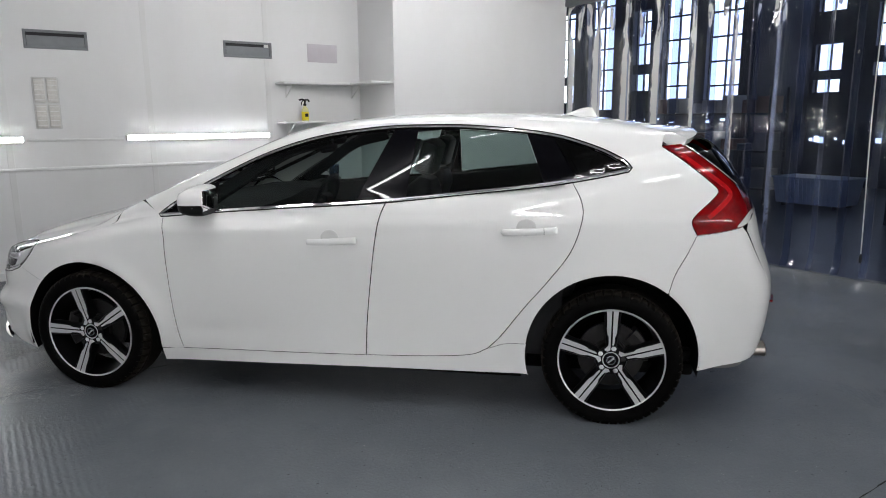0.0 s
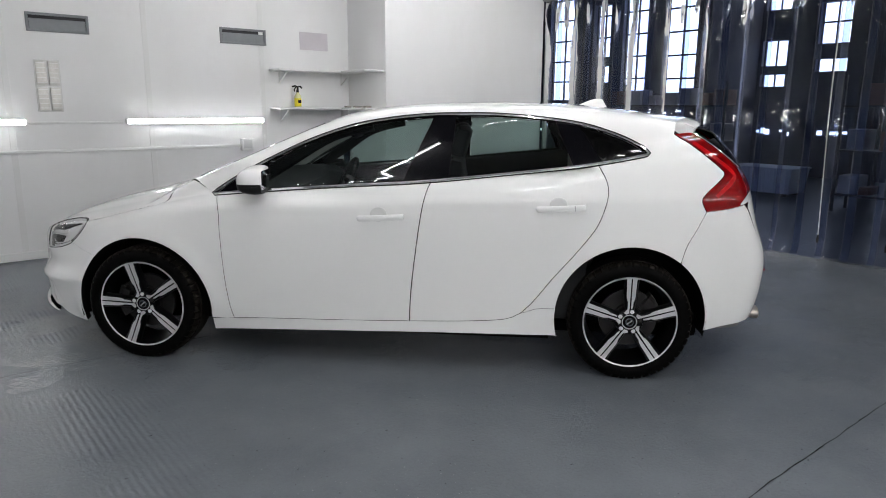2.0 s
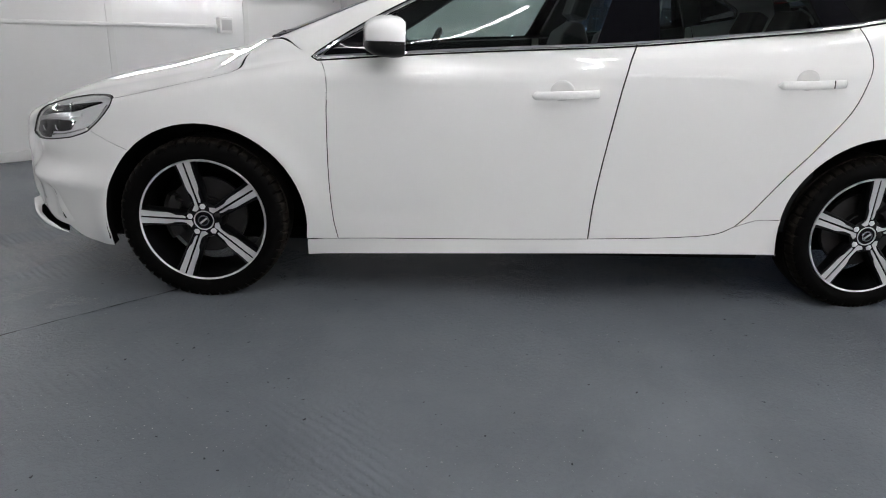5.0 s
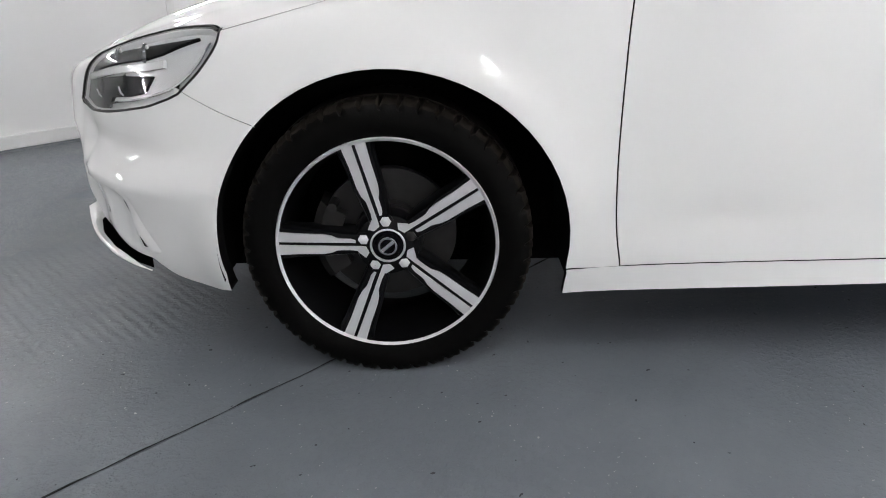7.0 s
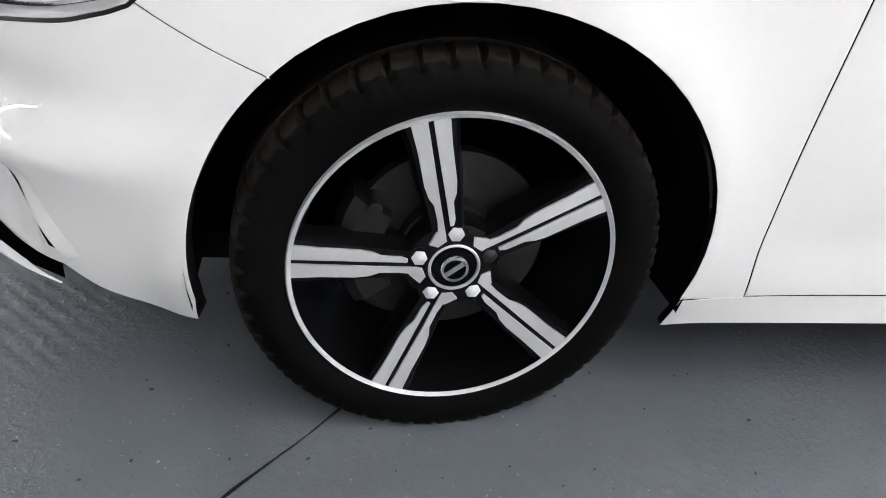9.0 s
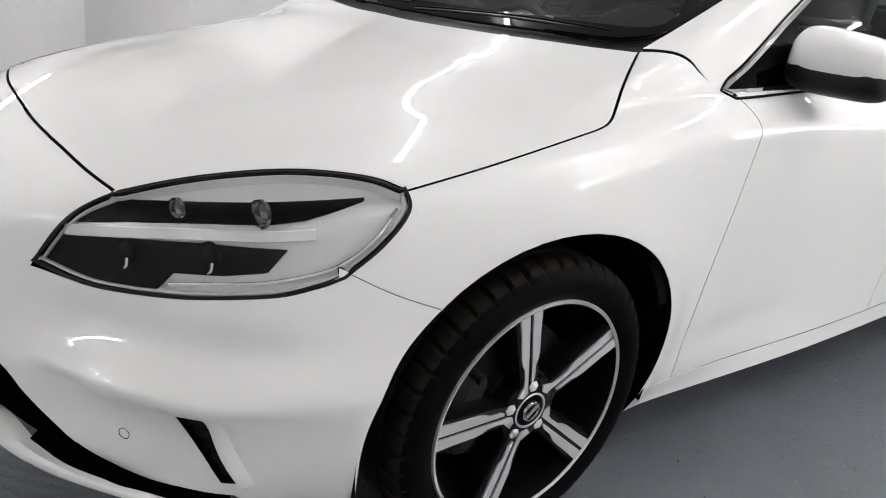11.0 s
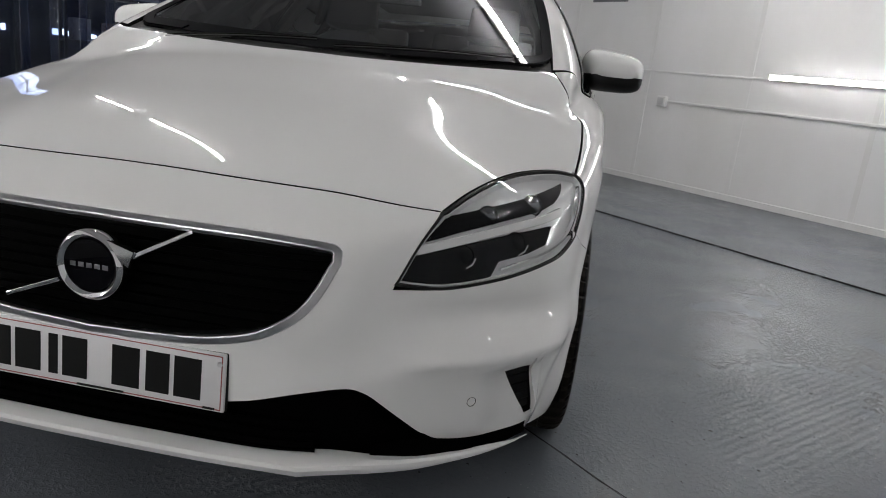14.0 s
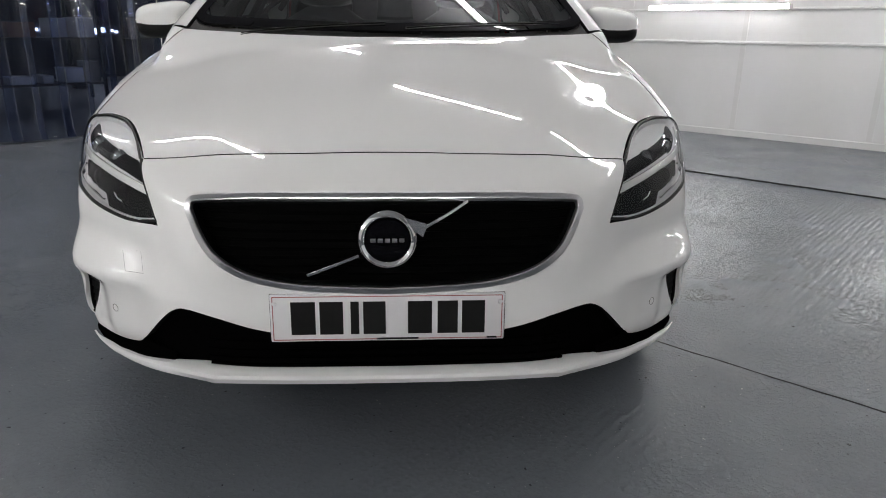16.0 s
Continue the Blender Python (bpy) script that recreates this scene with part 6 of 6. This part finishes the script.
PVC = strip_glass("pvc_strip", (.50, .56, .74), (.20, .25, .40), .035)
# outer edges get a milkier colour for the light they catch
PVC_LIT_EDGE = strip_glass("pvc_lit_edge", (.50, .55, .66), (.36, .40, .52), .22)
curtain = thing("strip_curtain", "clear bluish plastic strip curtain hung across the opening", "curtain")
part("hanging_rail", box_bm(CURTAIN - .03, CURTAIN + .03, WALL_B + .002, WALL_C - .002, CEIL - .09, CEIL - .001, .006), GREY_METAL, curtain, "grey steel hanging rail")
rng = random.Random(5)
v = WALL_C - .16
k = 0
while v > WALL_B + .12:
    bm = bmesh.new()
    rows = []
    w, bow, ph = .29, .016 + .012 * rng.random(), rng.random() * 9
    off = (.0 if k % 2 else .030)
    z_hook, a_hook = 2.30 + .22 * rng.random(), .018 + .014 * rng.random()
    for z in [*np.linspace(.010 + .02 * rng.random(), .10, 4), *np.linspace(.22, 1.9, 13), *np.linspace(1.97, CEIL - .06, 22)]:
        f = 1 - (z / CEIL)
        sway = .010 * math.sin(z * 1.9 + ph) * f + .006 * noise.noise((v * 2, z * .8, ph)) - .05 * math.exp(-(z / .07) ** 2)
        twist = .012 * noise.noise((v * 3, z * .6, ph + 4)) * (0.3 + f)
        row = []
        for q in (-1, -.955, -.8, -.6, -.4, -.2, 0, .2, .4, .6, .8, .955, 1):
            hook = a_hook * math.exp(-((z - z_hook - .10 * q * q) / .13) ** 2) * math.cos(3.6 * q + ph)
            fold = .008 * noise.noise((q * 2.2 + ph, z * 4.0, v)) * step(1.6, 2.2, z)
            row.append(bm.verts.new((CURTAIN + off + sway + float(fold) + hook + bow * (1 - q * q) * (1 if k % 2 else -1) + twist * q, v + q * w / 2, z)))
        rows.append(row)
    grid_faces(bm, rows)
    for f in bm.faces:
        f.material_index = 1 if min(abs(abs(c.co.y - v) - w / 2) for c in f.verts) < .0005 else 0
    part("strip", bm, PVC, curtain).data.materials.append(PVC_LIT_EDGE)
    v -= .215 + .02 * rng.random()
    k += 1
curtain.matrix_basis = BAY
for v in (-1.83, -2.40):
    cord = thing("pull_cord", "thin white cord with black toggle hanging by the curtain", "cord", "pull cords")
    part("cord", sweep_bm(spline([(CURTAIN - .10, v + .01, 2.70), (CURTAIN - .105, v + .03, 1.6), (CURTAIN - .10, v, .24)], 6), disc_section(.005, 6), up=(1, 0, 0)), TRIMPAINT, cord)
    part("toggle", lathe_bm([(.0005, .17), (.010, .172), (.012, .22), (.005, .25)], 10, "z"), BLACK_PLASTIC, cord).location = (CURTAIN - .10, v, 0)
    cord.matrix_basis = BAY

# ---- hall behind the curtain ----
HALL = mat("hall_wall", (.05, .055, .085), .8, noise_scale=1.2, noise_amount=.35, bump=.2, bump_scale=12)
STEEL = mat("dark_steel", (.04, .04, .045), .5, .4, noise_scale=6, noise_amount=.3)
GLINT_GLOW = mat("small_glint_glow", (1, 1, 1), 1.0, emit=(.82, .90, 1.0), strength=3.2)
GLINT_GLOW.cycles.emission_sampling = "NONE"
SKY_GLOW = mat("window_daylight", (1, 1, 1), 1.0, emit=(.82, .90, 1.0), strength=3.2)
FAR = 11.0
wins = [(6.30, 7.05, 1.57, 4.0), (4.35, 4.97, 1.60, 4.0), (3.20, 3.95, 1.57, 4.0), (2.55, 3.08, 1.87, 2.12), (2.55, 3.08, 2.30, 2.82), (2.55, 3.08, 3.45, 4.2), (.35, .75, 1.45, 1.95), (.35, .75, 2.55, 3.8), (-1.50, -1.0, 2.30, 3.2), (-3.0, -2.45, 2.9, 3.8), (-5.0, -4.4, 1.9, 3.2), (5.30, 5.75, 1.95, 2.30), (5.30, 5.75, 2.50, 3.6), (7.50, 8.10, 1.75, 2.15), (7.50, 8.10, 2.35, 3.8), (1.35, 1.95, 2.15, 2.40), (1.35, 1.95, 2.70, 3.5)]
STEP_V = 3.15
cuts = sorted({-9.0, STEP_V, 9.0, *[a for w in wins for a in w[:2]]})
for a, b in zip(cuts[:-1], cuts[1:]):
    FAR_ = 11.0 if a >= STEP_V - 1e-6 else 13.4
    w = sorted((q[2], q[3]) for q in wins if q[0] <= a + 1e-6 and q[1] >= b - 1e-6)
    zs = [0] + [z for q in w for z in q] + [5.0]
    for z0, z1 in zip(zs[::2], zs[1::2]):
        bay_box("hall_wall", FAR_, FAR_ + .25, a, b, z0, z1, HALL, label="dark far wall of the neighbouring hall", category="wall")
for i, (a, b, z0, z1) in enumerate(wins):
    FAR_ = 11.0 if a >= STEP_V - 1e-6 else 13.4
    t = thing("window_%d" % (i + 1), "tall bright hall window with dark glazing bars", "window", "hall windows", "structure")
    part("daylight", box_bm(FAR_ + .20, FAR_ + .22, a, b, z0, z1), SKY_GLOW, t)
    for z in np.arange(z0 + .42, z1 - .1, .46):
        part("glazing_bar", box_bm(FAR_ + .12, FAR_ + .16, a, b, z - .018, z + .018), STEEL, t)
    for y in (a, (a + b) / 2 - .012, b - .03):
        part("glazing_bar", box_bm(FAR_ + .11, FAR_ + .15, y, y + .028, z0, z1), STEEL, t)
    t.matrix_basis = BAY
# small glowing panes, added at random as bright glints low in the hall
low = thing("window_%d" % (len(wins) + 1), "low scatter of small glowing panes added as bright glints", "window", "", "structure")
rg = random.Random(11)
y = -6.5
while y < 3.0:
    w_ = rg.uniform(.015, .11)
    z_ = .90 + .05 * rg.random()
    part("glint_pane", box_bm(13.37, 13.39, y, y + w_, z_ - rg.uniform(.02, .07), z_ + rg.uniform(.01, .06)), GLINT_GLOW, low)
    y += w_ + rg.choice((.02, .05, .12, .3, .6)) * rg.uniform(.6, 1.4)
for _ in range(46):
    y, z_ = rg.uniform(3.3, 8.6), rg.choice((.86, .98, 1.06, 1.30)) + rg.uniform(-.03, .03)
    part("glint_pane", box_bm(10.95, 10.97, y, y + rg.uniform(.02, .12), z_, z_ + rg.uniform(.015, .06)), GLINT_GLOW, low)
low.matrix_basis = BAY
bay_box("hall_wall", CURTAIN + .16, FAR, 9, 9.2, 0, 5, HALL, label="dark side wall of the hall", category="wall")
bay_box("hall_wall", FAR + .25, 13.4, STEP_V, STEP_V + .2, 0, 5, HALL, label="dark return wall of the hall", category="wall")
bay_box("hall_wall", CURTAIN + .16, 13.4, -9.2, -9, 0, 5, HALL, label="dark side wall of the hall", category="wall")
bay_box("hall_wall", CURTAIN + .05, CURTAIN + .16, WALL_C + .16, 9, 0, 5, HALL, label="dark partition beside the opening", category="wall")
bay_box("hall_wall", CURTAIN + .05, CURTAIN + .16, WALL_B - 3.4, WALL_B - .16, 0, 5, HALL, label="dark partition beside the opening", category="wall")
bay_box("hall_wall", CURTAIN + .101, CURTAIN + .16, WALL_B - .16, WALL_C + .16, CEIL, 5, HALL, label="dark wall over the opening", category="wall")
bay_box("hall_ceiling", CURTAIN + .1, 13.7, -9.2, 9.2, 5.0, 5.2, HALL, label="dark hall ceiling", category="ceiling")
for v in (-3.2, -.2, 2.9, 5.7):
    bm = box_bm(FAR - .35, FAR - .30, v - .09, v + .09, 0, 5)
    box_bm(FAR - .36, FAR - .15, v - .012, v + .012, 0, 5, bm=bm)
    box_bm(FAR - .20, FAR - .15, v - .09, v + .09, 0, 5, bm=bm)
    bay_link("steel_column", bm, STEEL, "dark steel I-column in the hall", "column", "", "hall columns")
for z in (4.3,):
    bay_box("steel_beam", FAR - .5, FAR - .36, -8.9, 8.9, z, z + .18, STEEL, kind="", label="dark steel beam across the hall", category="beam")

# pale blue crate, trestle, racks in the hall
CRATE = mat("pale_blue_metal", (.58, .67, .78), .5, noise_scale=6, noise_amount=.15)
crate = thing("metal_crate", "pale blue corrugated metal crate on the hall floor", "crate")
bm = bmesh.new()
rows = [[bm.verts.new((u_, v_, z_)) for u_, v_ in ((9.55 - g, .50 - g), (10.1 + g, .50 - g), (10.1 + g, 1.48 + g), (9.55 - g, 1.48 + g))] for z_, g in ((.05, 0), (.44, .05))]
grid_faces(bm, rows, closed_v=True)
bm.faces.new(rows[0]); bm.faces.new(rows[1])
bmesh.ops.recalc_face_normals(bm, faces=bm.faces[:])
part("body", bm, CRATE, crate, smooth=False)
for y in np.arange(.52, 1.46, .06):
    part("rib", sweep_bm([(9.545, y, .06), (9.495, y * 1.0 + (y - 1) * .06, .43)], rect_section(.022, .014), up=(-1, 0, 0)), CRATE, crate)
part("rim", box_bm(9.47, 10.17, .43, 1.55, .44, .465, .006), CRATE, crate)
for u, y in ((9.6, .56), (9.6, 1.36), (10.0, .56), (10.0, 1.36)):
    part("foot", box_bm(u, u + .06, y, y + .06, -.002, .06), STEEL, crate)
crate.matrix_basis = BAY


def rack(u, v, w, rows_z, seed):
    t = thing("storage_rack", "dark steel storage rack filled with boxes and parts", "rack", "hall racks")
    rg = random.Random(seed)
    for a in (0, w):
        for d in (0, .5):
            part("post", box_bm(u + d, u + d + .04, v + a, v + a + .04, -.002, rows_z[-1] + .4), STEEL, t)
    for z in rows_z:
        part("board", box_bm(u, u + .54, v, v + w + .04, z - .03, z), STEEL, t)
    t.matrix_basis = BAY
    for z in rows_z:
        y = v + .06
        while y < v + w - .15:
            bw, bh = rg.uniform(.12, .35), rg.uniform(.10, .32)
            c = rg.choice([(.10, .10, .11), (.30, .31, .33), (.05, .06, .09), (.45, .45, .46), (.20, .10, .07)])
            o = link("stored_box", box_bm(u + .05, u + .45, y, min(y + bw, v + w - .02), z + .0005, z + bh, .008), mat("box_%d" % int(y * 100), c, .5), smooth=True)
            tagged(o, "small stored box on the dark hall rack", "box", "rack boxes")
            o.matrix_basis = BAY
            y += bw + rg.uniform(.03, .2)


rack(8.6, -2.75, 2.2, (.25, .85, 1.45), 1)
rack(9.4, 1.6, 2.4, (.25, .85, 1.45), 2)
rack(8.8, -5.4, 2.0, (.25, .85, 1.45, 2.05), 3)
trestle = thing("pipe_trestle", "rusty pipe trestle standing in the hall", "trestle")
PIPE = mat("rusty_pipe", (.22, .10, .07), .6, .3, noise_scale=15, noise_amount=.4)
for pts in ([(7.0, 2.6, 0), (7.25, 2.5, 1.25), (7.25, 2.05, 1.25), (7.0, 1.95, 0)], [(7.5, 2.6, 0), (7.25, 2.5, 1.25)], [(7.5, 1.95, 0), (7.25, 2.05, 1.25)], [(7.06, 2.57, .35), (7.06, 1.98, .35)]):
    part("pipe", sweep_bm(pts, disc_section(.022, 8), up=(.3, .2, .9)), PIPE, trestle)
trestle.matrix_basis = BAY
